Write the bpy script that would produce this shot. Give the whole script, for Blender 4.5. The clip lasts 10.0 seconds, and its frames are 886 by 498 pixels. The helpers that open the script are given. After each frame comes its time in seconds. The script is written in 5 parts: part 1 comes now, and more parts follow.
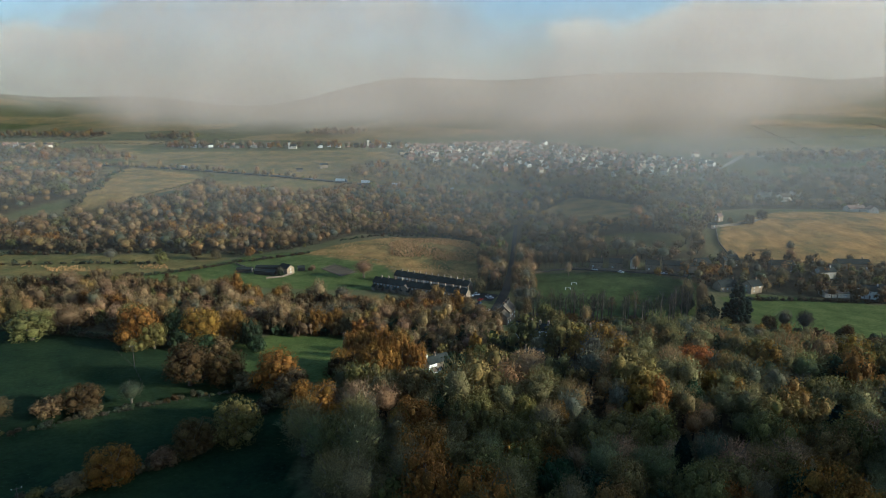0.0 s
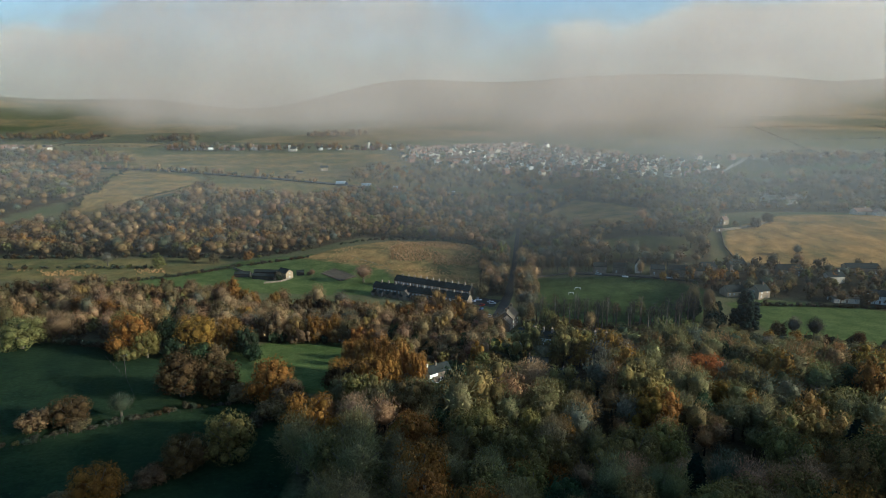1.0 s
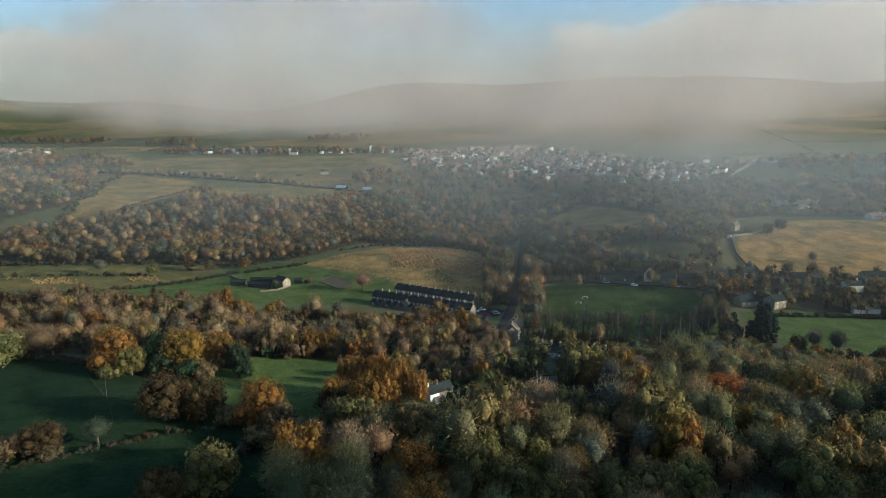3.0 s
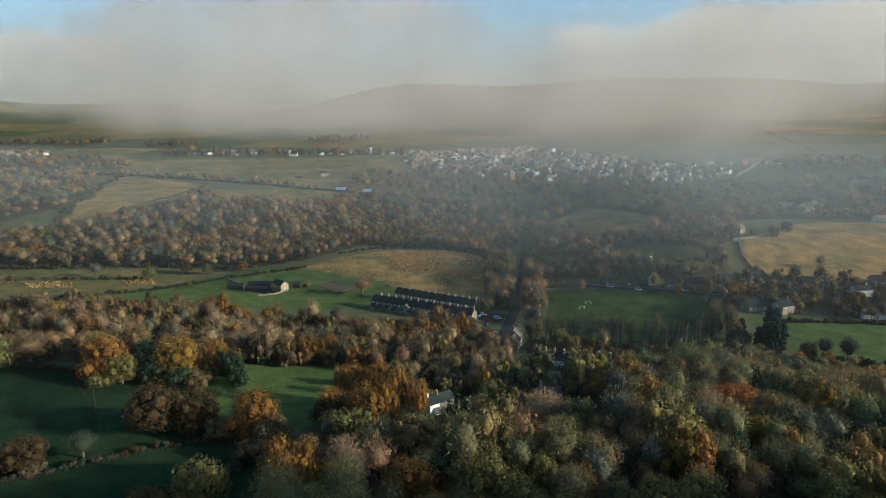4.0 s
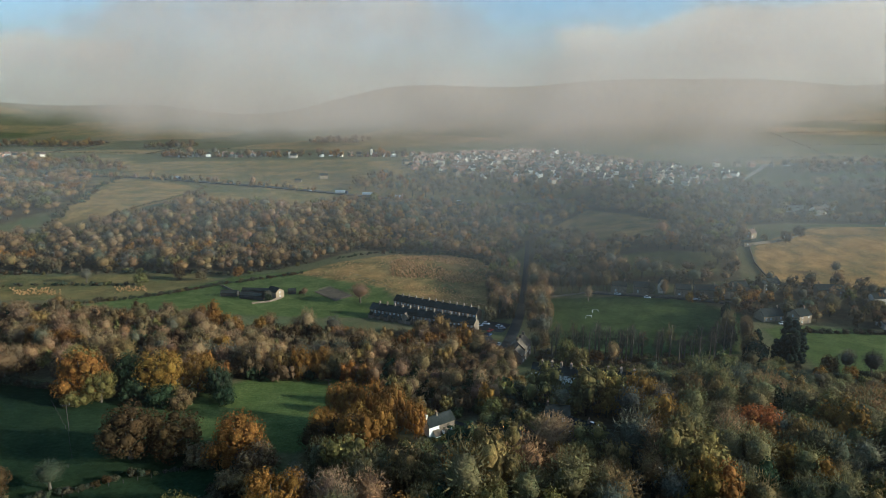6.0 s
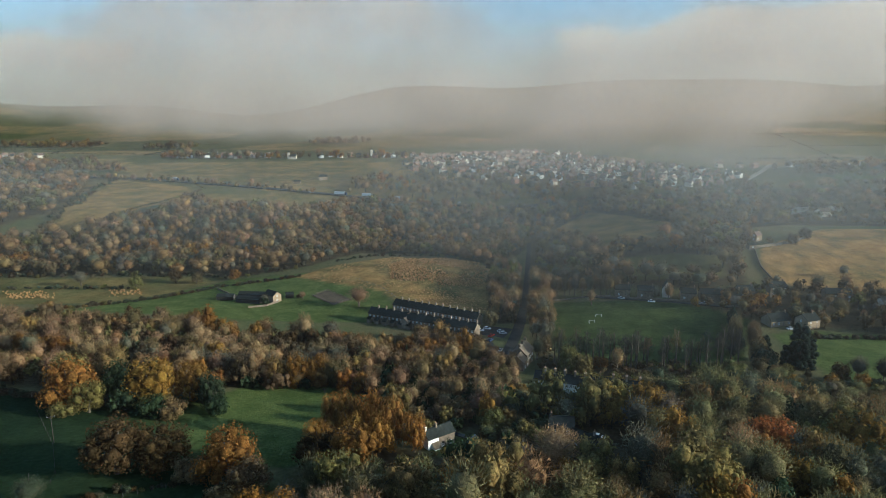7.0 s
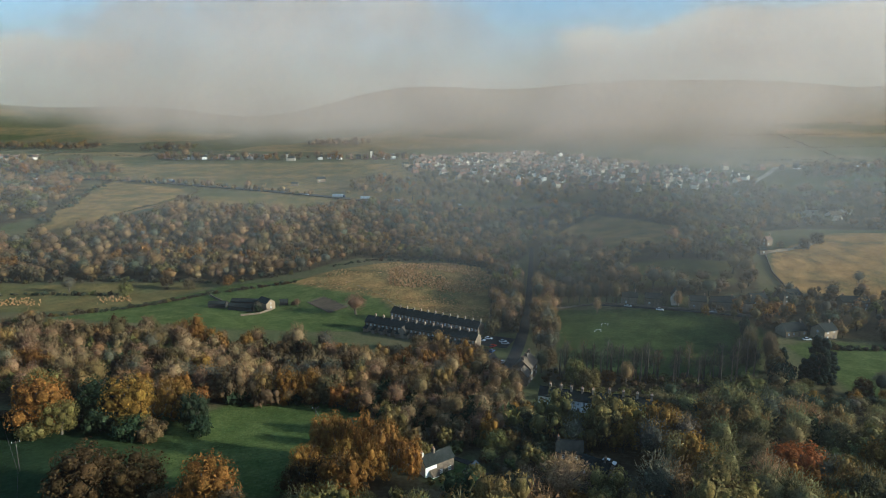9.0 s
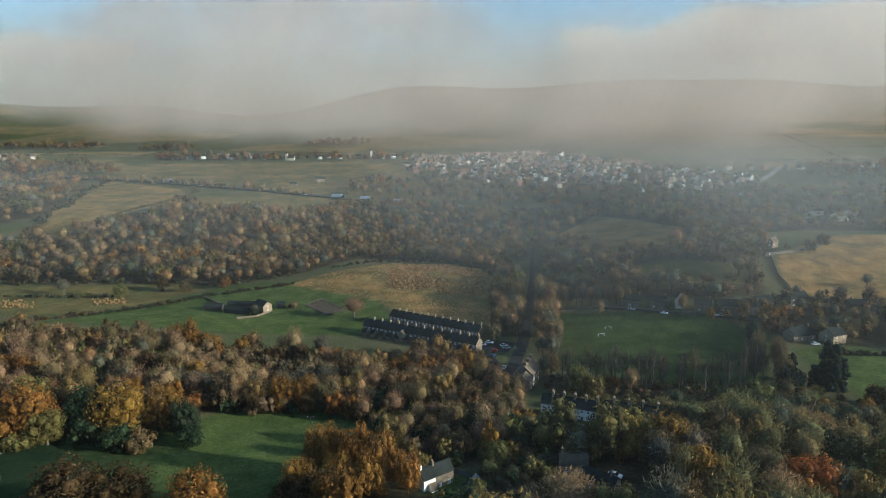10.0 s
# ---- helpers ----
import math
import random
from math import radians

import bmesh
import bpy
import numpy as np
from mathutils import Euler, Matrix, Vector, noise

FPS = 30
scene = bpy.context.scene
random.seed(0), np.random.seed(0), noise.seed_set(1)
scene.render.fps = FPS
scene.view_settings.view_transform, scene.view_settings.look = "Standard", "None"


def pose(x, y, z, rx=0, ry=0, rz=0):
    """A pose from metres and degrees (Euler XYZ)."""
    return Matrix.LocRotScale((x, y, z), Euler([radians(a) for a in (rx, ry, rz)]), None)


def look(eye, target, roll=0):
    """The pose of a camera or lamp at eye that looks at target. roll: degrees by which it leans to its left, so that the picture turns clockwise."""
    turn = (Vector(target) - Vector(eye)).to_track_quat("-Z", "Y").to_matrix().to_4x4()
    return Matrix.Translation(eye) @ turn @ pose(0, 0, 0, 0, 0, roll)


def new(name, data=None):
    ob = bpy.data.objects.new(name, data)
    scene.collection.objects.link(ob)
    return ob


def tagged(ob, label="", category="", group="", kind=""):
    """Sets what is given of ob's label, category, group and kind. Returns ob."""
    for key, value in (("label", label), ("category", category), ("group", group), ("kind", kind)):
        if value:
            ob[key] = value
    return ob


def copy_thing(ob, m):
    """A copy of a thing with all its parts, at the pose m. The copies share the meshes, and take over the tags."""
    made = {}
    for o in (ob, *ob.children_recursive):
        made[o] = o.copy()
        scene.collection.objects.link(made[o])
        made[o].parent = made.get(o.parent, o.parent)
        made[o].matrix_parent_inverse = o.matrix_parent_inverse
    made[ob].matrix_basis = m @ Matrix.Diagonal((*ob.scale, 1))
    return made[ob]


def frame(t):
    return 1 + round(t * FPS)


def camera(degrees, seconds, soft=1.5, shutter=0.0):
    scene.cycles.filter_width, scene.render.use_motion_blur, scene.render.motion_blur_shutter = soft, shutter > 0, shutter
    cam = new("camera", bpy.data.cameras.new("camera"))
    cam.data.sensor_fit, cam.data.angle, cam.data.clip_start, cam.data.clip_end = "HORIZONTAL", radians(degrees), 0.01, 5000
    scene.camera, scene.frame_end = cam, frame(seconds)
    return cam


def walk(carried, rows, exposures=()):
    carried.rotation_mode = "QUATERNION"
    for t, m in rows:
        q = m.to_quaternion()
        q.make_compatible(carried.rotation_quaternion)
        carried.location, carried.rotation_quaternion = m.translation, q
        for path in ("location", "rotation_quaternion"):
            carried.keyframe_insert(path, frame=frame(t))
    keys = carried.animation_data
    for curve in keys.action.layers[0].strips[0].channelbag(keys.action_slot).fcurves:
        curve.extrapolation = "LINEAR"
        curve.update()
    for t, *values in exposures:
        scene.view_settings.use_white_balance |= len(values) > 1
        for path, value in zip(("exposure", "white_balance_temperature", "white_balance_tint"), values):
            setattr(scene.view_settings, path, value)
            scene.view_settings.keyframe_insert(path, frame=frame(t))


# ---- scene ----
EXPOSURE, KELVIN, TINT, SKY, SUN = 0.84, 4740, -5, 0.12, 5.0
# Mist painted on see-through veils hanging one behind another; LIT has the sunlight in its colour. Foot, head:
# (bearing, slope) from the valley's middle; dense: (bearing, share); soft: slopes below and above
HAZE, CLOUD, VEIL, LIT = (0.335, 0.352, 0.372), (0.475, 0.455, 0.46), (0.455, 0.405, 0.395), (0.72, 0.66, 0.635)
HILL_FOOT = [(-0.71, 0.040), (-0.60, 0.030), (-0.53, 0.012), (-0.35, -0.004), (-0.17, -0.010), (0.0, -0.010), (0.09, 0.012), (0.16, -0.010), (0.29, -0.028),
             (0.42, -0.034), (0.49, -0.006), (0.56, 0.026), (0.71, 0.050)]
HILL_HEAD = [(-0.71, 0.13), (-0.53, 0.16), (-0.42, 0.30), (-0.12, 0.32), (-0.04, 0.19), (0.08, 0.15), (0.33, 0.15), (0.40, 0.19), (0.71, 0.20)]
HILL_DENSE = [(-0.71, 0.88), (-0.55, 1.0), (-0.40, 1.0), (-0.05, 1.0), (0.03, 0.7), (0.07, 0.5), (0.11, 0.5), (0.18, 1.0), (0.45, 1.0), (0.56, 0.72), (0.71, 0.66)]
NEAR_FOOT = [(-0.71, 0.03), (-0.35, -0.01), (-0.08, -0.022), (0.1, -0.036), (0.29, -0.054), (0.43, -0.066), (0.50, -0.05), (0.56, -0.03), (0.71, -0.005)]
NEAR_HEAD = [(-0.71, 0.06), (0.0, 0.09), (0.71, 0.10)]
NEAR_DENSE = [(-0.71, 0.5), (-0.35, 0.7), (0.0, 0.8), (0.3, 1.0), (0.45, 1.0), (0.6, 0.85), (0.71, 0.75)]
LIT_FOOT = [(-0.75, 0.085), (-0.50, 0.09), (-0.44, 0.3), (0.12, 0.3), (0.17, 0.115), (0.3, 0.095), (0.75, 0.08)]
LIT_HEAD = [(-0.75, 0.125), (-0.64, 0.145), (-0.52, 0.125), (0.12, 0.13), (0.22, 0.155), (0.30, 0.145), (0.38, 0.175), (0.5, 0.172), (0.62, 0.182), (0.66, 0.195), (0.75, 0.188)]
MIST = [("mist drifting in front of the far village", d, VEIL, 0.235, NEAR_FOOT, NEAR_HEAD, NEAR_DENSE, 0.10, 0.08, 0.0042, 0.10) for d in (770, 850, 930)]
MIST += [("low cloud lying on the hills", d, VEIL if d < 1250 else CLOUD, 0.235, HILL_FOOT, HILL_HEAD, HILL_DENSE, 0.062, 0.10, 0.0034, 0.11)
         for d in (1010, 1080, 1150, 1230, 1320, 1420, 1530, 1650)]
MIST += [("cloud over the hills with sunlight painted into its colour", d, LIT, 0.24, LIT_FOOT, LIT_HEAD, [(0, 1.0)], 0.05, 0.022, 0.0030, 0.05) for d in (2700, 2760, 2820, 2880, 2940, 3000)]
# added veils across the whole sky, painting it paler
MIST += [("thin painted haze that pales the sky", d, CLOUD, 0.20, [(0, -0.2)], [(0, 0.8)], [(0, 1.0)], 0.05, 0.05, 0.0014, 0.02) for d in (3200, 3400)]
# Camera and its flight: a drone gliding level up the valley, tilted about twelve degrees down.
cam = camera(72.0, 10.0, soft=0.65)
PATH = [
    (0.0, (0.00, 0.00, 110.00), -12.03, 0.22, -0.14),
    (1.0, (0.16, 7.37, 110.12), -11.85, 0.16, -0.01),
    (2.0, (0.34, 14.86, 110.17), -11.69, 0.12, 0.14),
    (2.5, (0.43, 18.63, 110.19), -11.64, 0.10, 0.20),
    (4.0, (0.75, 30.03, 110.16), -11.47, 0.09, 0.36),
    (5.0, (0.99, 37.66, 110.12), -11.36, 0.10, 0.45),
    (5.5, (1.11, 41.47, 110.09), -11.35, 0.10, 0.50),
    (7.0, (1.51, 52.85, 110.01), -11.26, 0.08, 0.61),
    (8.0, (1.80, 60.35, 109.98), -11.18, 0.06, 0.66),
    (9.0, (2.11, 67.74, 109.97), -11.15, 0.08, 0.71),
    (10.0, (2.44, 75.00, 110.00), -11.20, 0.10, 0.78),
]


def aimed(eye, tilt, roll, yaw):
    a, b = radians(yaw), radians(tilt)
    ahead = Vector((-math.sin(a) * math.cos(b), math.cos(a) * math.cos(b), math.sin(b)))
    return look(eye, Vector(eye) + ahead * 10, roll)


scene.cycles.transparent_max_bounces = 48
walk(cam, [(t, aimed(eye, tilt, roll, yaw)) for t, eye, tilt, roll, yaw in PATH], [(0.0, EXPOSURE, KELVIN, TINT), (10.0, EXPOSURE, KELVIN, TINT)])

# ---- daylight: low late-autumn sun from the east, broken cloud ----
SUN_EL, SUN_AZ = radians(14.5), radians(-11.0)
to_sun = Vector((math.cos(SUN_EL) * math.cos(SUN_AZ), math.cos(SUN_EL) * math.sin(SUN_AZ), math.sin(SUN_EL)))
world = bpy.data.worlds.new("sky")
scene.world = world
world.use_nodes = True
wn = world.node_tree.nodes
sky = wn.new("ShaderNodeTexSky")
sky.sky_type, sky.sun_disc = "NISHITA", False
sky.sun_elevation, sky.sun_rotation = SUN_EL, radians(90) - SUN_AZ
sky.air_density, sky.dust_density = 1.0, 3.0
wn["Background"].inputs["Strength"].default_value = SKY
world.node_tree.links.new(sky.outputs["Color"], wn["Background"].inputs["Color"])
sun = new("sun", bpy.data.lights.new("sun", "SUN"))
sun.data.energy, sun.data.angle, sun.data.color = SUN, radians(0.6), (1.0, 0.78, 0.53)
sun.matrix_world = look(to_sun * 900, (0, 0, 0))


# ---- materials ----
def material(name, rough=0.8):
    m = bpy.data.materials.new(name)
    m.use_nodes = True
    t = m.node_tree
    bsdf = t.nodes["Principled BSDF"]
    bsdf.inputs["Roughness"].default_value = rough
    bsdf.inputs["Specular IOR Level"].default_value = 0.25
    return m, t, bsdf


def node(t, kind, **inputs):
    n = t.nodes.new("ShaderNode" + kind)
    for key, value in inputs.items():
        n.inputs[key].default_value = value
    return n


def noise_of(t, scale, detail=4.0, rough=0.6, where="Object"):
    c = t.nodes.new("ShaderNodeTexCoord")
    n = node(t, "TexNoise", Scale=scale, Detail=detail, Roughness=rough)
    t.links.new(c.outputs[where], n.inputs["Vector"])
    return n


def mix(t, fac, a, b, blend="MIX"):
    n = t.nodes.new("ShaderNodeMix")
    n.data_type, n.blend_type = "RGBA", blend
    for socket, value in ((n.inputs[0], fac), (n.inputs[6], a), (n.inputs[7], b)):
        if isinstance(value, bpy.types.NodeSocket):
            t.links.new(value, socket)
        elif isinstance(value, tuple):
            socket.default_value = (*value, 1)
        else:
            socket.default_value = value
    return n.outputs[2]


def ramp(t, value, lo, hi, a=0.0, b=1.0):
    n = t.nodes.new("ShaderNodeMapRange")
    n.inputs[1].default_value, n.inputs[2].default_value = lo, hi
    n.inputs[3].default_value, n.inputs[4].default_value = a, b
    t.links.new(value, n.inputs[0])
    return n.outputs[0]


def math2(t, op, a, b=0.0):
    n = t.nodes.new("ShaderNodeMath")
    n.operation = op
    for socket, value in ((n.inputs[0], a), (n.inputs[1], b)):
        if isinstance(value, bpy.types.NodeSocket):
            t.links.new(value, socket)
        else:
            socket.default_value = value
    return n.outputs[0]


def bump(t, bsdf, height, strength, distance):
    n = node(t, "Bump", Strength=strength, Distance=distance)
    t.links.new(height, n.inputs["Height"])
    t.links.new(n.outputs["Normal"], bsdf.inputs["Normal"])


def mottled(name, a, b, scale, rough=0.8, fine=None, relief=0.0, vary=0.0):
    """A plain material with two scales of variation; vary: spread from object to object."""
    m, t, bsdf = material(name, rough)
    big, small = noise_of(t, scale), noise_of(t, fine or scale * 9)
    col = mix(t, ramp(t, big.outputs[0], 0.3, 0.7), a, b)
    col = mix(t, 1.0, col, mix(t, ramp(t, small.outputs[0], 0.3, 0.7), (0.72, 0.72, 0.72), (1.2, 1.2, 1.2)), "MULTIPLY")
    if vary:
        info = t.nodes.new("ShaderNodeObjectInfo")
        k = ramp(t, info.outputs["Random"], 0, 1, 1 - vary, 1 + vary)
        col = mix(t, 1.0, col, k, "MULTIPLY")
    t.links.new(col, bsdf.inputs["Base Color"])
    if relief:
        bump(t, bsdf, small.outputs[0], 0.6, relief)
    return m


def foliage(name, source):
    """Leaves and twigs: colour from the tree (object colour or the wood's own tint), broken up leaf by leaf."""
    m, t, bsdf = material(name, 0.75)
    if source == "object":
        base = t.nodes.new("ShaderNodeObjectInfo").outputs["Color"]
    else:
        a = t.nodes.new("ShaderNodeAttribute")
        a.attribute_name = "tint"
        base = a.outputs["Color"]
    g = t.nodes.new("ShaderNodeNewGeometry")
    n = noise_of(t, 0.35 if source == "tint" else 1.6)
    grain = noise_of(t, 2.6 if source == "tint" else 22.0, 2.0, 0.7)
    col = mix(t, 1.0, base, mix(t, g.outputs["Random Per Island"], (0.62, 0.64, 0.64), (1.36, 1.32, 1.24)), "MULTIPLY")
    col = mix(t, ramp(t, n.outputs[0], 0.45, 0.75, 0, 0.5), col, mix(t, 1.0, col, (0.75, 1.05, 0.8), "MULTIPLY"))
    col = mix(t, 1.0, col, mix(t, ramp(t, grain.outputs[0], 0.36, 0.64), (0.58, 0.60, 0.62), (1.25, 1.23, 1.20)), "MULTIPLY")
    t.links.new(col, bsdf.inputs["Base Color"])
    bsdf.inputs["Specular IOR Level"].default_value = 0.05
    through_light, both = node(t, "BsdfTranslucent"), node(t, "MixShader", Fac=0.33)
    t.links.new(col, through_light.inputs["Color"])
    t.links.new(bsdf.outputs[0], both.inputs[1])
    t.links.new(through_light.outputs[0], both.inputs[2])
    t.links.new(both.outputs[0], t.nodes["Material Output"].inputs["Surface"])
    return m


LEAF, WOOD = foliage("leaves", "object"), foliage("woodland_leaves", "tint")
BARK = mottled("bark", (0.07, 0.055, 0.04), (0.13, 0.105, 0.08), 1.5, 0.9)
STONE = mottled("gritstone_wall", (0.17, 0.135, 0.10), (0.30, 0.24, 0.17), 0.8, 0.9, 5, 0.03, 0.15)
DARK_STONE = mottled("sooty_stone_wall", (0.10, 0.08, 0.06), (0.19, 0.15, 0.11), 0.8, 0.9, 5, 0.03, 0.15)
WHITE = mottled("whitewashed_render", (0.62, 0.60, 0.55), (0.80, 0.79, 0.75), 0.7, 0.85, 4, 0.01, 0.08)
CREAM = mottled("cream_render", (0.45, 0.39, 0.31), (0.60, 0.54, 0.45), 0.7, 0.85, 4, 0.01, 0.25)
BRICK = mottled("red_brick", (0.25, 0.12, 0.08), (0.34, 0.19, 0.13), 0.7, 0.85, 4, 0.01, 0.3)
SLATE = mottled("slate_roof", (0.017, 0.020, 0.019), (0.033, 0.036, 0.034), 0.9, 0.9, 6, 0.02, 0.15)
STONE_SLATE = mottled("stone_slate_roof", (0.085, 0.066, 0.048), (0.14, 0.112, 0.082), 0.8, 0.75, 6, 0.03, 0.15)
TILE_ROOF = mottled("tiled_roof", (0.13, 0.085, 0.065), (0.22, 0.15, 0.115), 0.8, 0.75, 6, 0.03, 0.35)
PAINT = mottled("white_paint", (0.72, 0.72, 0.70), (0.82, 0.82, 0.80), 1.0, 0.5)
POT = mottled("clay_pot", (0.35, 0.19, 0.11), (0.46, 0.28, 0.17), 2.0, 0.8)
TARMAC = mottled("tarmac", (0.028, 0.028, 0.027), (0.045, 0.044, 0.040), 0.25, 0.85, 3, 0.01)
GRAVEL = mottled("pale_gravel", (0.16, 0.14, 0.11), (0.27, 0.24, 0.19), 0.4, 0.9, 3, 0.02)
GRIT = mottled("trodden_grit", (0.050, 0.036, 0.022), (0.095, 0.070, 0.042), 0.3, 0.95, 2, 0.02)
TIMBER = mottled("weathered_timber", (0.13, 0.10, 0.075), (0.22, 0.18, 0.14), 2.0, 0.85)
STEEL = mottled("galvanised_steel", (0.30, 0.31, 0.32), (0.42, 0.43, 0.43), 1.0, 0.45)
GLASS, _t, _b = material("window_glass", 0.08)
_b.inputs["Base Color"].default_value = (0.02, 0.024, 0.028, 1)
_b.inputs["Specular IOR Level"].default_value = 0.6
STRAW = mottled("bleached_rush", (0.33, 0.185, 0.07), (0.48, 0.285, 0.115), 0.3, 0.9, 2)
TERRACE_STONE = mottled("weathered_terrace_stone", (0.115, 0.088, 0.062), (0.20, 0.155, 0.11), 0.8, 0.9, 5, 0.03, 0.15)
DARK_TIMBER = mottled("tarred_timber", (0.03, 0.027, 0.024), (0.06, 0.052, 0.045), 1.5, 0.85)
BUFF = mottled("buff_stone_wall", (0.22, 0.16, 0.10), (0.32, 0.24, 0.155), 0.7, 0.85, 4, 0.02, 0.1)
for m in (SLATE, STONE_SLATE, TILE_ROOF, TARMAC):
    m.node_tree.nodes["Principled BSDF"].inputs["Specular IOR Level"].default_value = 0.04


# ---- the lie of the land: three sections along the valley, (distance, level) ----
WEST = [(-300, 26), (0, 24), (130, 22), (230, 19), (330, 12), (440, -3), (500, -6), (560, 4), (640, 30), (740, 36), (850, 44),
        (1070, 62), (1300, 66), (1600, 88), (2000, 165), (2600, 185), (5000, 150)]
MIDDLE = [(-300, 24), (0, 20), (130, 17), (225, 12), (240, 9), (300, 1), (340, -3), (400, -5), (460, -3), (515, 2), (560, 1),
          (600, -2), (680, 16), (760, 38), (850, 52), (1000, 61), (1200, 66), (1500, 90), (2000, 180), (2400, 245), (5000, 170)]
EAST = [(-300, 10), (0, 11), (130, 12), (170, 11), (225, 6), (290, 2), (360, 1), (400, 4), (441, 11), (510, 26), (560, 28),
        (610, 24), (740, 46), (820, 54), (1000, 68), (1400, 120), (1900, 250), (2600, 270), (5000, 180)]


def section(rows, y):
    a = np.array(rows, float)
    return sum(w * np.interp(y + d, a[:, 0], a[:, 1]) for d, w in ((-24, 0.15), (-12, 0.22), (0, 0.26), (12, 0.22), (24, 0.15)))


def ease(v):
    v = np.clip(v, 0, 1)
    return v * v * (3 - 2 * v)


def ground(x, y):
    """Level of the land at a place."""
    x, y = np.asarray(x, float), np.asarray(y, float)
    w, m, e = section(WEST, y), section(MIDDLE, y), section(EAST, y)
    k = np.maximum(1, y / 600)
    z = w + (m - w) * ease((x + 230 * k) / (200 * k)) + (e - m) * ease((x - 30 * k) / (150 * k))
    far = ease((y - 1200) / 900)
    # an added steep shoulder on the sunward side, south-east, out of view, to shade the near fields
    z = z + ease((x - 230) / 470) * np.interp(y, (4, 24, 130, 300), (240, 140, 40, 0))
    return z + far * (22 * np.sin(x / 310 + 0.8) + 12 * np.sin(x / 140 + y / 260))


def inside(px, py, poly):
    """How far each place lies inside a plan outline, in metres (negative: outside)."""
    px, py = np.asarray(px, float), np.asarray(py, float)
    within, best = np.zeros(px.shape, bool), np.full(px.shape, 1e9)
    for (ax, ay), (bx, by) in zip(poly, poly[1:] + poly[:1]):
        if ay != by:
            within ^= ((ay > py) != (by > py)) & (px < (bx - ax) * (py - ay) / (by - ay) + ax)
        k = np.clip(((px - ax) * (bx - ax) + (py - ay) * (by - ay)) / ((bx - ax) ** 2 + (by - ay) ** 2), 0, 1)
        best = np.minimum(best, np.hypot(px - ax - k * (bx - ax), py - ay - k * (by - ay)))
    return np.where(within, best, -best)


def along(px, py, line):
    """Distance of each place from a plan line."""
    best = np.full(np.shape(px), 1e9)
    for (ax, ay), (bx, by) in zip(line, line[1:]):
        k = np.clip(((px - ax) * (bx - ax) + (py - ay) * (by - ay)) / ((bx - ax) ** 2 + (by - ay) ** 2), 0, 1)
        best = np.minimum(best, np.hypot(px - ax - k * (bx - ax), py - ay - k * (by - ay)))
    return best


# Plan of the land cover
PITCH = [(66, 437), (120, 424), (176, 402), (170, 380), (144, 330), (60, 318), (55, 378)]
EAST_MEADOW = [(170, 300), (174, 366), (189, 372), (268, 360), (350, 345), (310, 250), (228, 280)]
TAN_HILL = [(230, 495), (313, 559), (430, 560), (420, 430), (319, 426), (223, 432), (213, 455)]
CLEARING = [(99, 628), (141, 662), (203, 607), (180, 520), (122, 520)]
LOW_CLEARING = [(125, 493), (197, 483), (185, 448), (120, 453)]
RUSH_FIELD = [(-95, 526), (-44, 568), (25, 552), (39, 495), (29, 420), (-20, 425), (-45, 465), (-115, 501)]
GREEN_SLOPE = [(-230, 400), (-190, 470), (-165, 500), (-89, 515), (-45, 465), (-30, 425), (-37, 402), (-117, 395)]
ROUGH_STRIP = [(-420, 512), (-300, 503), (-218, 512), (-169, 507), (-213, 430), (-330, 417), (-420, 420)]
FAR_GREEN = [(-508, 961), (-418, 1009), (-122, 1011), (-106, 808), (-283, 815), (-417, 862)]
EAST_FIELD = [(455, 790), (640, 780), (760, 840), (700, 880), (520, 862)]
EAST_STRIP = [(430, 905), (560, 890), (900, 900), (900, 960), (560, 950), (440, 940)]
TAN_SLOPE = [(-371, 610), (-410, 737), (-437, 850), (-319, 790), (-277, 719), (-336, 586)]
HEATH = [(-292, 690), (-270, 742), (-172, 738), (-118, 716), (-150, 676), (-232, 664)]
HOLLOW = [(-124, 256), (-112, 268), (-92, 276), (-78, 252), (-66, 224), (-60, 206), (-100, 232)]
SMALL_FIELD = [(-94, 264), (-82, 292), (-49, 296), (-28, 284), (-26, 243), (-45, 214), (-70, 217), (-84, 235)]
NEAR_FIELDS = [(-300, -100), (-300, 280), (-190, 262), (-120, 262), (-60, 215), (-46, 200), (-40, 150), (-22, 110), (-10, -100)]
LAWN = [(-8, 226), (2, 222), (14, 232), (8, 244)]
EAST_LAWN = [(62, 150), (92, 148), (95, 166), (66, 168)]
WOOD_NEAR = [(-24, 118), (-37, 150), (-46, 179), (-41, 212), (-28, 236), (-9, 228), (28, 252), (55, 262), (118, 270), (165, 262),
             (205, 240), (230, 110)]
WOOD_BELT = [(-300, 335), (-248, 338), (-186, 362), (-119, 364), (-50, 363), (-20, 357), (6, 350), (17, 340), (24, 325), (33, 303), (34, 292), (22, 284), (29, 250), (-9, 244),
             (-30, 282), (-49, 290), (-86, 286), (-130, 270), (-200, 268), (-300, 290)]
WOOD_WEST = [(-520, 500), (-520, 575), (-416, 575), (-353, 588), (-276, 630), (-273, 683), (-184, 712), (-54, 722), (50, 700),
             (75, 600), (43, 528), (-20, 584), (-77, 580), (-109, 532), (-161, 505), (-231, 516), (-320, 512), (-420, 520)]
WOOD_VALLEY = [(75, 600), (50, 700), (137, 690), (330, 690), (300, 590), (240, 560), (215, 500), (196, 440), (167, 430), (72, 462), (62, 511)]
WOOD_UPPER_EAST = [(300, 590), (330, 700), (420, 740), (700, 800), (760, 640), (470, 570)]
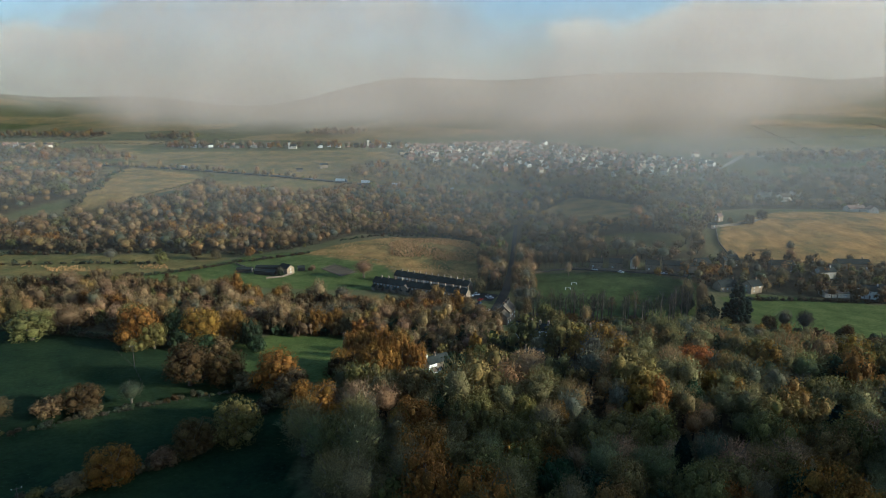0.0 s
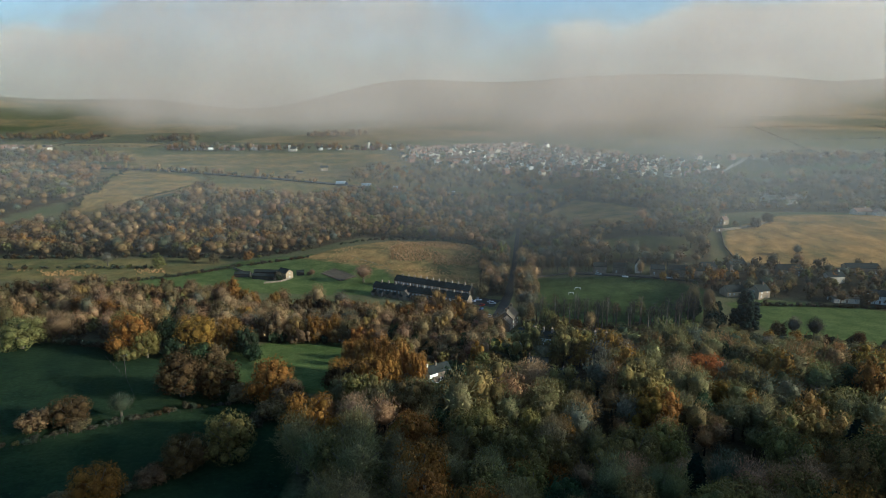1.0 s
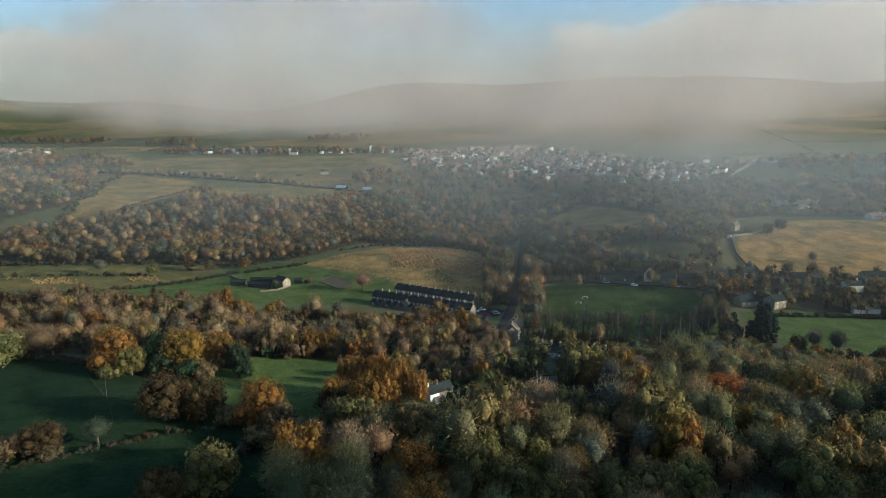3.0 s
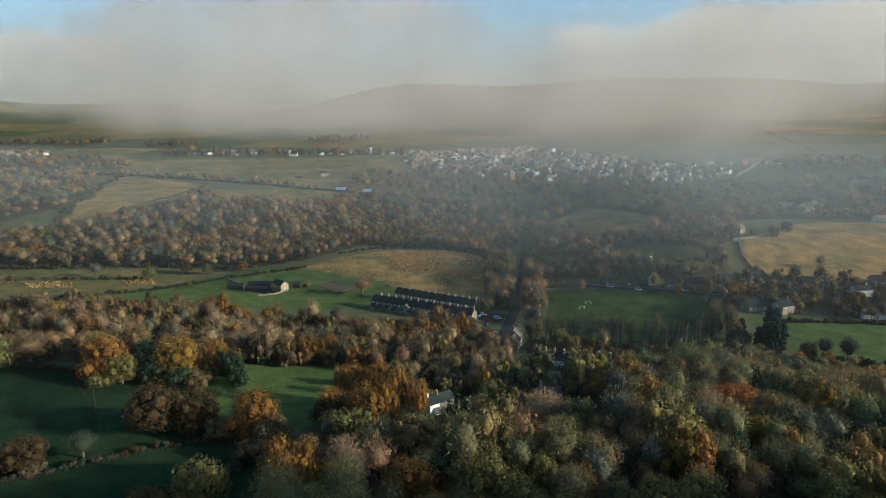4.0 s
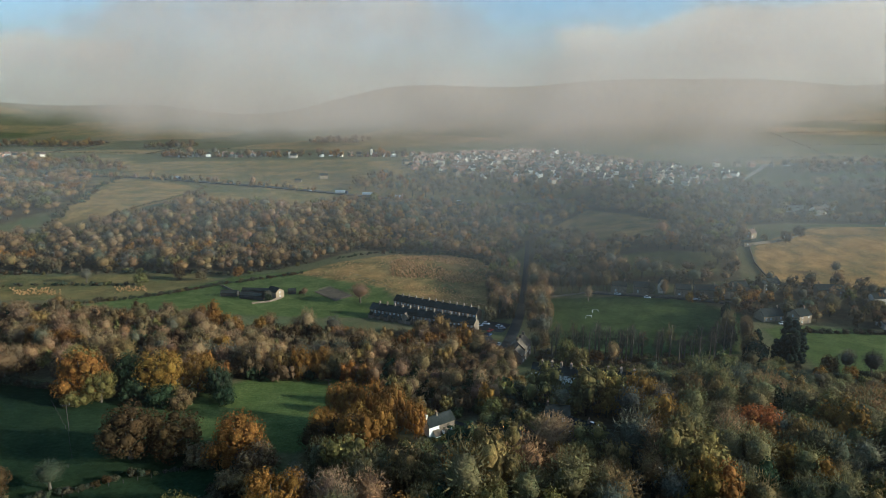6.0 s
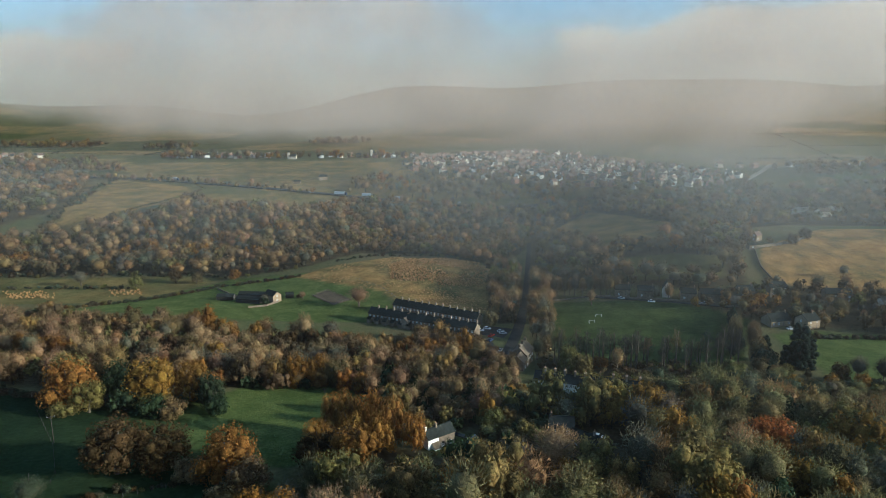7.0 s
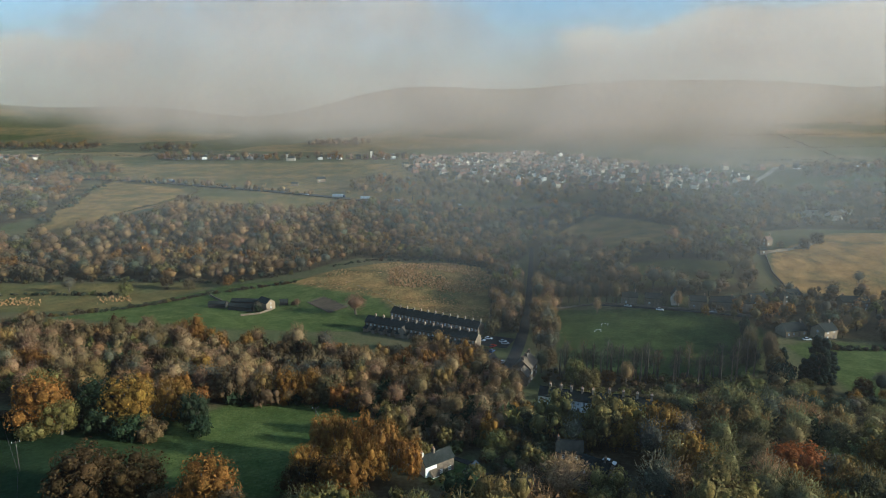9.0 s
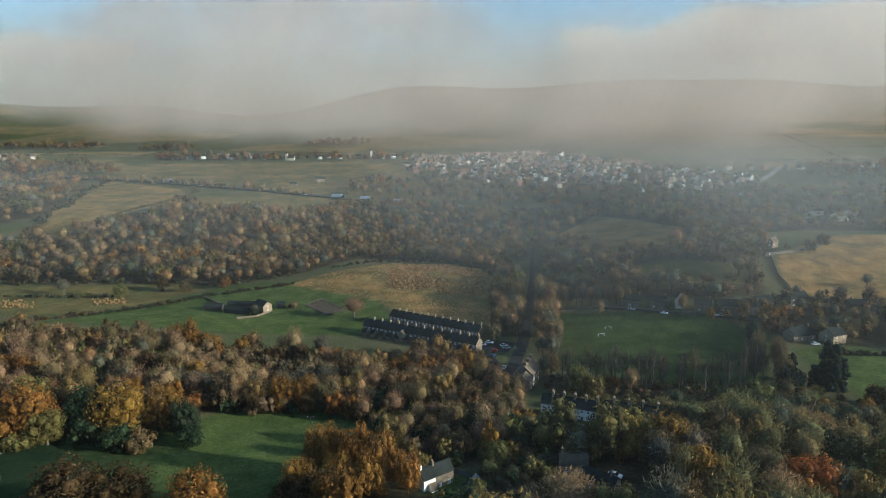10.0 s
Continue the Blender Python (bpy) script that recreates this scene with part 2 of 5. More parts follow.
GARDENS_EAST = [(150, 412), (196, 436), (320, 424), (420, 420), (360, 340), (262, 352), (215, 374), (176, 384)]
WOOD_UPPER_WEST = [(-700, 560), (-760, 830), (-480, 860), (-420, 760), (-385, 640), (-440, 590), (-520, 575)]
WOOD_ROAD_WEST = [(26, 400), (30, 470), (42, 520), (54, 508), (49, 440), (42, 402)]
WOOD_ROAD_EAST = [(60, 500), (72, 470), (66, 420), (58, 372), (50, 345), (46, 372), (54, 430)]
ROAD = [(27, 336), (31, 346), (41, 388), (51, 435), (61, 497), (70, 560), (76, 605)]
LANE_WEST = [(28, 338), (24, 356), (22, 374)]
UNDERWOOD = [(8, 214), (40, 213), (44, 250), (62, 262), (80, 264), (78, 276), (58, 279), (36, 284), (22, 286), (14, 256)]
LOW_WOOD = [(80, 262), (78, 276), (82, 296), (135, 314), (160, 306), (185, 294), (215, 280), (240, 248), (205, 244), (165, 264)]
BANK = [(43, 302), (46, 340), (54, 350), (60, 334), (100, 330), (138, 324), (137, 312), (84, 294), (58, 294)]

# ---- ground: one sheet out to the skyline ----
def spread(near, far, step, grow):
    out = [near]
    while out[-1] < far:
        out.append(out[-1] + step)
        step *= grow if out[-1] > near + 560 else 1.0
    return np.array(out)


ys = np.concatenate([np.arange(-400, 80, 20.0), spread(80, 4900, 3.8, 1.022)])
half = np.concatenate([np.arange(0, 330, 3.8), 330 * 1.035 ** np.arange(0, 80)])
half = half[half < 4600]
xs = np.concatenate([-half[:0:-1], half])
gx, gy = np.meshgrid(xs, ys)
gz = ground(gx, gy)
fields_rng = np.random.default_rng(5)
seeds_x, seeds_y = fields_rng.uniform(-1900, 1900, 330), fields_rng.uniform(640, 3400, 330)
seeds_kind = fields_rng.random(330)


def far_field(px, py):
    """Which enclosure a place belongs to: a number from 0 to 1 for each."""
    px, py = np.ravel(px), np.ravel(py)
    out = np.zeros(len(px))
    for s in range(0, len(px), 20000):
        d = np.hypot((px[s:s + 20000, None] - seeds_x) * 0.75, py[s:s + 20000, None] - seeds_y)
        out[s:s + 20000] = seeds_kind[np.argmin(d, axis=1)]
    return out


kind = far_field(gx, gy).reshape(gx.shape)
beyond = ease((gy - 700) / 60)
lush = np.where(kind < 0.5, 0.75, 0.1) * beyond
rough = np.where(kind > 0.68, 0.5, 0.1) * beyond * np.interp(gy, (1000, 1500), (1, 0.5))
litter = np.zeros(gx.shape)
fresh_lit = np.full(gx.shape, 0.4)
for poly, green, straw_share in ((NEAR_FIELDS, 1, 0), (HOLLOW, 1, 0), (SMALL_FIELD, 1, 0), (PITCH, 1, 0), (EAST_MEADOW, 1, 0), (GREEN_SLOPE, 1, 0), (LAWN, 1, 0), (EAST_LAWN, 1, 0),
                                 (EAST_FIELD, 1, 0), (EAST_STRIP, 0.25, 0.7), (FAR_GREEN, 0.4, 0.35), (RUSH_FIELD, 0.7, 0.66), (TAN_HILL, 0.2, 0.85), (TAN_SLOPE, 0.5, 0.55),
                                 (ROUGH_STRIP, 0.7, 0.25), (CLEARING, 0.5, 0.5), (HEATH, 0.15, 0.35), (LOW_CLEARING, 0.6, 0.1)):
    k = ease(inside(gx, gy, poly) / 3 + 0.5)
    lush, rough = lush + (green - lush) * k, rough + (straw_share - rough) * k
for poly in (WOOD_NEAR, WOOD_BELT, WOOD_WEST, WOOD_VALLEY, WOOD_UPPER_EAST, WOOD_ROAD_WEST, WOOD_ROAD_EAST, WOOD_UPPER_WEST, GARDENS_EAST, UNDERWOOD, LOW_WOOD, BANK):
    litter = np.maximum(litter, ease(inside(gx, gy, poly) / 4 + 0.5))
for poly in (LAWN, EAST_LAWN, CLEARING, LOW_CLEARING, SMALL_FIELD, HOLLOW, HEATH):
    litter *= 1 - ease(inside(gx, gy, poly) / 3 + 0.5)


# share of bright grass; 0 in NEAR_FIELDS puts their shade into the colour
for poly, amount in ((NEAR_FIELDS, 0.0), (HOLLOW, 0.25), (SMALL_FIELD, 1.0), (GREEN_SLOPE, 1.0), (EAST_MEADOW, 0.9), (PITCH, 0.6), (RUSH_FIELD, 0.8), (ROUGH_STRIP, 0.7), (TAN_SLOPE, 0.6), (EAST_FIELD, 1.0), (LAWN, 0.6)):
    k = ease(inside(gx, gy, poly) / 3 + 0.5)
    fresh_lit += (amount - fresh_lit) * k


def sheet(name, verts, faces, mats, tint=None, smooth=False):
    """A mesh object from arrays of corners and of triangles or quads; tint: a colour for every corner."""
    me = bpy.data.meshes.new(name)
    verts, faces = np.asarray(verts, np.float32), np.asarray(faces, np.int32)
    n = faces.shape[1]
    me.vertices.add(len(verts))
    me.vertices.foreach_set("co", verts.ravel())
    me.loops.add(faces.size)
    me.loops.foreach_set("vertex_index", faces.ravel())
    me.polygons.add(len(faces))
    me.polygons.foreach_set("loop_start", np.arange(0, faces.size, n, dtype=np.int32))
    me.polygons.foreach_set("loop_total", np.full(len(faces), n, np.int32))
    me.polygons.foreach_set("use_smooth", np.full(len(faces), smooth))
    for m in mats:
        me.materials.append(m)
    if tint is not None:
        a = me.attributes.new("tint", "FLOAT_COLOR", "POINT")
        four = np.ones((len(verts), 4), np.float32)
        four[:, :np.shape(tint)[1]] = tint
        a.data.foreach_set("color", four.ravel())
    me.update(calc_edges=True)
    me.validate()
    return me


GROUND, t, bsdf = material("valley_ground", 0.95)
bsdf.inputs["Specular IOR Level"].default_value = 0.03
a = t.nodes.new("ShaderNodeAttribute")
a.attribute_name = "tint"
split = t.nodes.new("ShaderNodeSeparateColor")
t.links.new(a.outputs["Color"], split.inputs[0])
big, mid, small = noise_of(t, 0.012, 5), noise_of(t, 0.09, 5), noise_of(t, 0.7, 5)
wet = ramp(t, mid.outputs[0], 0.35, 0.65)
# dark grass first: it carries the painted shade of the near fields
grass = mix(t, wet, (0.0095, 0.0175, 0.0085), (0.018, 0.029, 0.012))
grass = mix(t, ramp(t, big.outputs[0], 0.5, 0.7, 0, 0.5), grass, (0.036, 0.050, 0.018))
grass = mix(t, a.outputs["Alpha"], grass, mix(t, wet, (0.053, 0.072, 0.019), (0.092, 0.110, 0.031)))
straw = mix(t, wet, (0.215, 0.127, 0.042), (0.345, 0.207, 0.072))
moor = mix(t, ramp(t, big.outputs[0], 0.4, 0.6), (0.075, 0.080, 0.034), (0.12, 0.10, 0.05))
leafy = mix(t, wet, (0.045, 0.034, 0.020), (0.075, 0.060, 0.032))
col = mix(t, split.outputs[0], moor, grass)
patches = noise_of(t, 0.035, 6, 0.65)
col = mix(t, math2(t, "MULTIPLY", split.outputs[1], ramp(t, patches.outputs[0], 0.36, 0.62, 0.35, 1.45)), col, straw)
col = mix(t, split.outputs[2], col, leafy)
col = mix(t, 1.0, col, mix(t, ramp(t, small.outputs[0], 0.3, 0.7), (0.7, 0.7, 0.7), (1.25, 1.25, 1.25)), "MULTIPLY")
t.links.new(col, bsdf.inputs["Base Color"])
bump(t, bsdf, small.outputs[0], 0.7, 0.35)
rows, cols = gx.shape
idx = np.arange(rows * cols).reshape(rows, cols)
quads = np.stack([idx[:-1, :-1], idx[:-1, 1:], idx[1:, 1:], idx[1:, :-1]], -1).reshape(-1, 4)
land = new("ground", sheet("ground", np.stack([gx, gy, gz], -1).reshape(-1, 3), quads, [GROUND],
                           np.stack([lush, rough, litter, fresh_lit], -1).reshape(-1, 4), True))
tagged(land, "valley floor of green pasture, rough tan grass and leaf litter", "ground", kind="structure")


def strip(name, line, width, mat, label, category, lift=0.12):
    """A road or track laid on the land along a plan line."""
    pts = []
    for (ax, ay), (bx, by) in zip(line, line[1:]):
        n = max(1, int(math.hypot(bx - ax, by - ay) / 5))
        pts += [(ax + (bx - ax) * k / n, ay + (by - ay) * k / n) for k in range(n)]
    pts.append(line[-1])
    p = np.array(pts, float)
    for _ in range(6):
        p[1:-1] = (p[:-2] + 2 * p[1:-1] + p[2:]) / 4
    d = np.gradient(p, axis=0)
    d /= np.linalg.norm(d, axis=1)[:, None]
    side = np.stack([d[:, 1], -d[:, 0]], -1)
    level = ground(p[:, 0], p[:, 1])
    prof = [(-0.5, -0.6), (-0.5, lift), (0.5, lift), (0.5, -0.6)]
    v = np.concatenate([np.column_stack([p + side * width * o, level + dz]) for o, dz in prof])
    n = len(p)
    f = [(r * n + i, r * n + i + 1, (r + 1) * n + i + 1, (r + 1) * n + i) for r in range(3) for i in range(n - 1)]
    return tagged(new(name, sheet(name, v, f, [mat])), label, category, kind="structure")


strip("road", ROAD, 6.2, TARMAC, "straight tarmac road between bare trees", "road")
strip("lane", LANE_WEST, 4.5, TARMAC, "narrow tarmac lane beside the terraces", "lane")


# ---- trees ----
ICO_T = (1 + 5 ** 0.5) / 2
ICO_V = np.array([(-1, ICO_T, 0), (1, ICO_T, 0), (-1, -ICO_T, 0), (1, -ICO_T, 0), (0, -1, ICO_T), (0, 1, ICO_T), (0, -1, -ICO_T), (0, 1, -ICO_T),
                  (ICO_T, 0, -1), (ICO_T, 0, 1), (-ICO_T, 0, -1), (-ICO_T, 0, 1)]) / math.hypot(1, ICO_T)
ICO_F = np.array([(0, 11, 5), (0, 5, 1), (0, 1, 7), (0, 7, 10), (0, 10, 11), (1, 5, 9), (5, 11, 4), (11, 10, 2), (10, 7, 6), (7, 1, 8),
                  (3, 9, 4), (3, 4, 2), (3, 2, 6), (3, 6, 8), (3, 8, 9), (4, 9, 5), (2, 4, 11), (6, 2, 10), (8, 6, 7), (9, 8, 1)])


def joined(pieces):
    """One pair of corner and face arrays out of several."""
    v, f, n = [], [], 0
    for pv, pf in pieces:
        v.append(pv)
        f.append(pf + n)
        n += len(pv)
    return np.concatenate(v), np.concatenate(f)


def unit(v):
    return v / np.maximum(np.linalg.norm(v, axis=-1, keepdims=True), 1e-9)


def subdivided(verts, faces):
    """A finer ball: every triangle cut in four, corners pushed out to the sphere."""
    out, ids, tri = [tuple(p) for p in verts], {}, []

    def halfway(a, b):
        key = (min(a, b), max(a, b))
        if key not in ids:
            ids[key] = len(out)
            out.append(tuple(unit(np.array(out[a]) + np.array(out[b]))))
        return ids[key]
    for a, b, c in faces.tolist():
        d, e, f = halfway(a, b), halfway(b, c), halfway(c, a)
        tri += [(a, d, f), (d, b, e), (f, e, c), (d, e, f)]
    return np.array(out), np.array(tri)


FINE_V, FINE_F = subdivided(ICO_V, ICO_F)


def tube(a, b, ra, rb, sides=5):
    a, b = np.array(a, float), np.array(b, float)
    d = unit(b - a)
    s = unit(np.cross(d, (0.3, 0.9, 0.2)))
    u = np.cross(d, s)
    ang = np.arange(sides) * 2 * np.pi / sides
    ring = np.cos(ang)[:, None] * s + np.sin(ang)[:, None] * u
    v = np.concatenate([a + ring * ra, b + ring * rb])
    i = np.arange(sides)
    j = (i + 1) % sides
    return v, np.concatenate([np.stack([i, j, j + sides], -1), np.stack([i, j + sides, i + sides], -1)])


def blades(rng, at, normal, size, stretch=1.0, loose=0.8):
    """Small pointed leaf sprays: a triangle at every place, roughly facing along its normal."""
    n = len(at)
    nrm = unit(normal + rng.normal(0, loose, (n, 3)))
    s = unit(np.cross(nrm, rng.normal(0, 1, (n, 3))))
    u = np.cross(nrm, s)
    w = (size * rng.uniform(0.6, 1.4, n))[:, None]
    v = np.stack([at - s * w * 0.6 - u * w * 0.4, at + s * w * 0.6 - u * w * 0.4, at + u * w * stretch], 1).reshape(-1, 3)
    return v, np.arange(3 * n).reshape(-1, 3)


def ball(rng, fine):
    """A lumpy ball of leaf mass, radius about 1."""
    v, f = (FINE_V, FINE_F) if fine else (ICO_V, ICO_F)
    d = rng.uniform(0, 6, 3)
    swell = 1 + 0.10 * np.sin(v[:, 0] * 5 + d[0]) * np.sin(v[:, 1] * 5 + d[1]) + 0.08 * np.sin(v[:, 2] * 6 + d[2])
    return v * (swell * rng.uniform(0.92, 1.08, len(v)))[:, None], f


def leafy_crown(rng, lobes, leaves, size, low=0.35, tall=1.75, core=0.7):
    """A domed crown of billowing lobes, radius about 1, covered with leaf sprays."""
    k = np.arange(lobes)
    ang = k * 2.4 + rng.uniform(0, 6)
    h = (k + 0.5) / lobes
    out = np.sqrt(np.clip(1 - (h * 1.15 - 0.35) ** 2, 0.05, 1)) * 0.62 * rng.uniform(0.8, 1.12, lobes)
    c = np.stack([np.cos(ang) * out, np.sin(ang) * out, low + 0.30 + h * (tall - low - 0.60)], -1) + rng.normal(0, 0.07, (lobes, 3))
    c = np.concatenate([c, [(0, 0, low + 0.52 * (tall - low))]])
    r = np.concatenate([rng.uniform(0.24, 0.44, lobes), [0.62]])
    pieces = []
    for ci, ri in zip(c, r):
        v, f = ball(rng, False)
        pieces.append((ci + v * ri * core, f))
    pick = rng.choice(lobes + 1, leaves * 3, p=r ** 2 / (r ** 2).sum())
    d = unit(rng.normal(0, 1, (leaves * 3, 3)))
    at = c[pick] + d * (r[pick] * rng.uniform(0.78, 1.14, leaves * 3))[:, None]
    deep = (np.linalg.norm(at[:, None] - c[None], axis=-1) < r[None] * 0.76).any(1)
    at, d = at[~deep][:leaves], d[~deep][:leaves]
    pieces.append(blades(rng, at, d + (0, 0, 0.15), size, 1.15, 0.55))
    return joined(pieces)


def twig_crown(rng, twigs, width, low=0.45, tall=2.1, leaves=0, size=0.08, core=0.0, reach=0.30, lobes=0, fine=False):
    """A bare crown: fine twigs spraying outwards from an uneven dome of finer brush, with a few last leaves."""
    d = unit(rng.normal(0, 1, (twigs, 3)) + (0, 0, 0.25))
    mid = np.array((0, 0, low + 0.45 * (tall - low)))
    scale = np.array((0.84, 0.84, 0.5 * (tall - low)))
    swell = 1 + 0.2 * np.sin(d[:, 0] * 6 + rng.uniform(0, 6)) * np.sin(d[:, 1] * 6 + rng.uniform(0, 6)) + 0.12 * np.sin(d[:, 2] * 9)
    start = mid + d * (swell * rng.uniform(0.45, 0.92, twigs))[:, None] * scale
    way = unit(d * 0.8 + rng.normal(0, 0.45, (twigs, 3)) + (0, 0, 0.3))
    tip = start + way * (reach * rng.uniform(0.6, 1.3, twigs))[:, None]
    side = unit(np.cross(way, d) + rng.normal(0, 0.3, (twigs, 3))) * width
    v = np.stack([start - side, start + side, tip], 1).reshape(-1, 3)
    pieces = [(v, np.arange(3 * twigs).reshape(-1, 3))]
    if core:
        v, f = ball(rng, fine)
        pieces.append((mid + v * scale * core, f))
        for k in range(lobes):
            e = unit(rng.normal(0, 1, 3) + (0, 0, 0.35))
            v, f = ball(rng, fine)
            pieces.append((mid + e * scale * core * 0.68 + v * rng.uniform(0.30, 0.44) * scale * core, f))
    if leaves:
        e = unit(rng.normal(0, 1, (leaves, 3)) + (0, 0, 0.2))
        pieces.append(blades(rng, mid + e * rng.uniform(0.7, 1.05, (leaves, 1)) * scale, e, size, loose=0.5))
    return joined(pieces)


def conifer_crown(rng, sprays, low=0.15, tall=4.2):
    """A dense spire of drooping sprays, radius about 1."""
    h = rng.random(sprays) ** 1.3
    ang = rng.uniform(0, 6.283, sprays)
    r = (1 - h) ** 0.8 * rng.uniform(0.75, 1.1, sprays) + 0.03
    at = np.stack([np.cos(ang) * r, np.sin(ang) * r, low + h * (tall - low)], -1)
    v, f = blades(rng, at, np.stack([np.cos(ang), np.sin(ang), 0.3 + 0 * ang], -1), 0.20, 1.3)
    rings = [(0.95, low), (0.75, low + 0.25 * (tall - low)), (0.42, low + 0.6 * (tall - low)), (0.02, tall * 0.98)]
    core = [tube((0, 0, za), (0, 0, zb), ra * 0.86, rb * 0.86, 8) for (ra, za), (rb, zb) in zip(rings, rings[1:])]
    return joined([(v, f)] + core)


def trunk_and_limbs(rng, low, tall, limbs=7, girth=0.075, sides=6):
    fork = low + 0.15 * (tall - low)
    lean = rng.normal(0, 0.03, 2)
    pieces = [tube((0, 0, -0.12), (lean[0], lean[1], fork), girth * 1.25, girth * 0.75, sides),
              tube((lean[0], lean[1], fork), (lean[0] * 3, lean[1] * 3, tall * 0.82), girth * 0.75, 0.015, 5)]
    for k in range(limbs):
        a = k * 2.4 + rng.uniform(-0.4, 0.4)
        z = fork + (tall - low) * rng.uniform(-0.02, 0.3)
        reach, up = rng.uniform(0.45, 0.75), rng.uniform(0.25, 0.55) * (tall - low)
        knee = (math.cos(a) * reach * 0.5, math.sin(a) * reach * 0.5, z + up * 0.4)
        end = (math.cos(a) * reach, math.sin(a) * reach, z + up)
        pieces += [tube((lean[0], lean[1], z * 0.92), knee, girth * 0.5, girth * 0.3, 4), tube(knee, end, girth * 0.3, 0.01, 4)]
    return joined(pieces)


TINTS = {
    "gold": (0.190, 0.112, 0.024), "orange": (0.185, 0.092, 0.022), "rust": (0.066, 0.041, 0.019), "red": (0.225, 0.085, 0.024),
    "moss": (0.156, 0.132, 0.062), "olive": (0.138, 0.116, 0.040), "green": (0.034, 0.047, 0.024), "brown": (0.124, 0.087, 0.046), "grey": (0.116, 0.105, 0.076),
    "pale": (0.235, 0.152, 0.084), "dark": (0.016, 0.025, 0.020), "bark": (0.045, 0.042, 0.036), "damp": (0.060, 0.066, 0.042), "umber": (0.070, 0.058, 0.038),
    "amber": (0.250, 0.130, 0.030), "bracken": (0.195, 0.120, 0.056), "ochre": (0.185, 0.122, 0.044),
}
# Templates: how each kind grows, at three levels of fineness (fine for near trees, coarse for far woods).
rng = np.random.default_rng(11)
FORMS = {
    "leafy": [[leafy_crown(rng, l, n, s, 0.12, core=c) for _ in range(k)] for l, n, s, c, k in ((18, 2700, 0.046, 0.56, 6), (11, 780, 0.066, 0.68, 6), (5, 170, 0.13, 0.66, 6))],
    "bare": [[twig_crown(rng, n, w, leaves=l, size=s, core=c, reach=r, lobes=b, fine=k == 6) for _ in range(k)]
             for n, w, l, s, c, r, b, k in ((1900, 0.013, 380, 0.038, 0.62, 0.155, 0, 6), (540, 0.022, 110, 0.062, 0.66, 0.20, 0, 5), (150, 0.042, 60, 0.10, 0.64, 0.24, 0, 6))],
    "slender": [[twig_crown(rng, n, w, 1.6, 5.4, 20, 0.05, 0.0, 0.55) for _ in range(4)] for n, w in ((420, 0.018), (120, 0.03), (60, 0.05))],
    "conifer": [[conifer_crown(rng, n) for _ in range(2)] for n in (1600, 420, 130)],
    "bush": [[leafy_crown(rng, l, n, s, 0.0, 1.15) for _ in range(3)] for l, n, s in ((8, 800, 0.085), (5, 220, 0.15), (2, 50, 0.30))],
    "column": [[leafy_crown(rng, l, n, s, 0.0, 4.4, 0.92) for _ in range(2)] for l, n, s in ((44, 2600, 0.07), (10, 300, 0.2), (6, 60, 0.4))],
}
GROWTH = {"leafy": (0.12, 1.75), "bare": (0.45, 2.1), "conifer": (0.15, 4.2), "bush": (0.0, 1.15), "slender": (1.2, 5.4), "column": (0.0, 4.4)}
TRUNKS = {k: [trunk_and_limbs(rng, *GROWTH[k], limbs=(0 if k == "conifer" else 8), girth=(0.11 if k == "slender" else 0.075)) for _ in range(3)] for k in FORMS}
TRUNKS["slender"] = [joined([tube((0, 0, -0.2), (rng.normal(0, 0.1), rng.normal(0, 0.1), 5.0), 0.15, 0.04, 6)]
                             + [tube((0, 0, z), (math.cos(z * 5) * 0.6, math.sin(z * 5) * 0.6, z + 0.9), 0.04, 0.008, 4) for z in (2.0, 2.6, 3.1, 3.5, 3.9, 4.3)]) for _ in range(3)]
NAMES = {"column": "cypress_tree", "slender": "bare_tree", "leafy": "autumn_tree", "bare": "bare_tree", "conifer": "conifer_tree", "bush": "shrub"}
WORDS = {
    "gold": "golden-yellow leaves still on the crown", "orange": "orange-brown autumn leaves", "rust": "rusty brown autumn leaves",
    "red": "red-orange autumn leaves", "moss": "mossy grey-green leafless twigs", "olive": "thinning olive-green leaves", "green": "dull green leaves", "brown": "brown withered leaves",
    "grey": "grey-brown leafless twigs", "pale": "pale sunlit leafless twigs", "dark": "dense dark evergreen foliage", "bark": "leafless twigs", "damp": "olive-grey leafless twigs darkened as in shade", "umber": "brown leafless twigs darkened as in shade", "bracken": "russet-brown twigs", "amber": "glowing amber autumn leaves", "ochre": "ochre autumn leaves",
}
KINDS = {"column": "tall rounded cypress with", "slender": "slender tree with", "leafy": "broadleaf tree with", "bare": "bare tree with", "conifer": "tall conifer with", "bush": "rounded shrub with"}
crown_meshes, trunk_meshes, made_trees = {}, {}, 0


def varied(tint, rng, amount=0.16):
    c = np.array(TINTS[tint])
    return c * rng.uniform(1 - amount, 1 + amount) * rng.uniform(1 - amount / 2, 1 + amount / 2, 3)


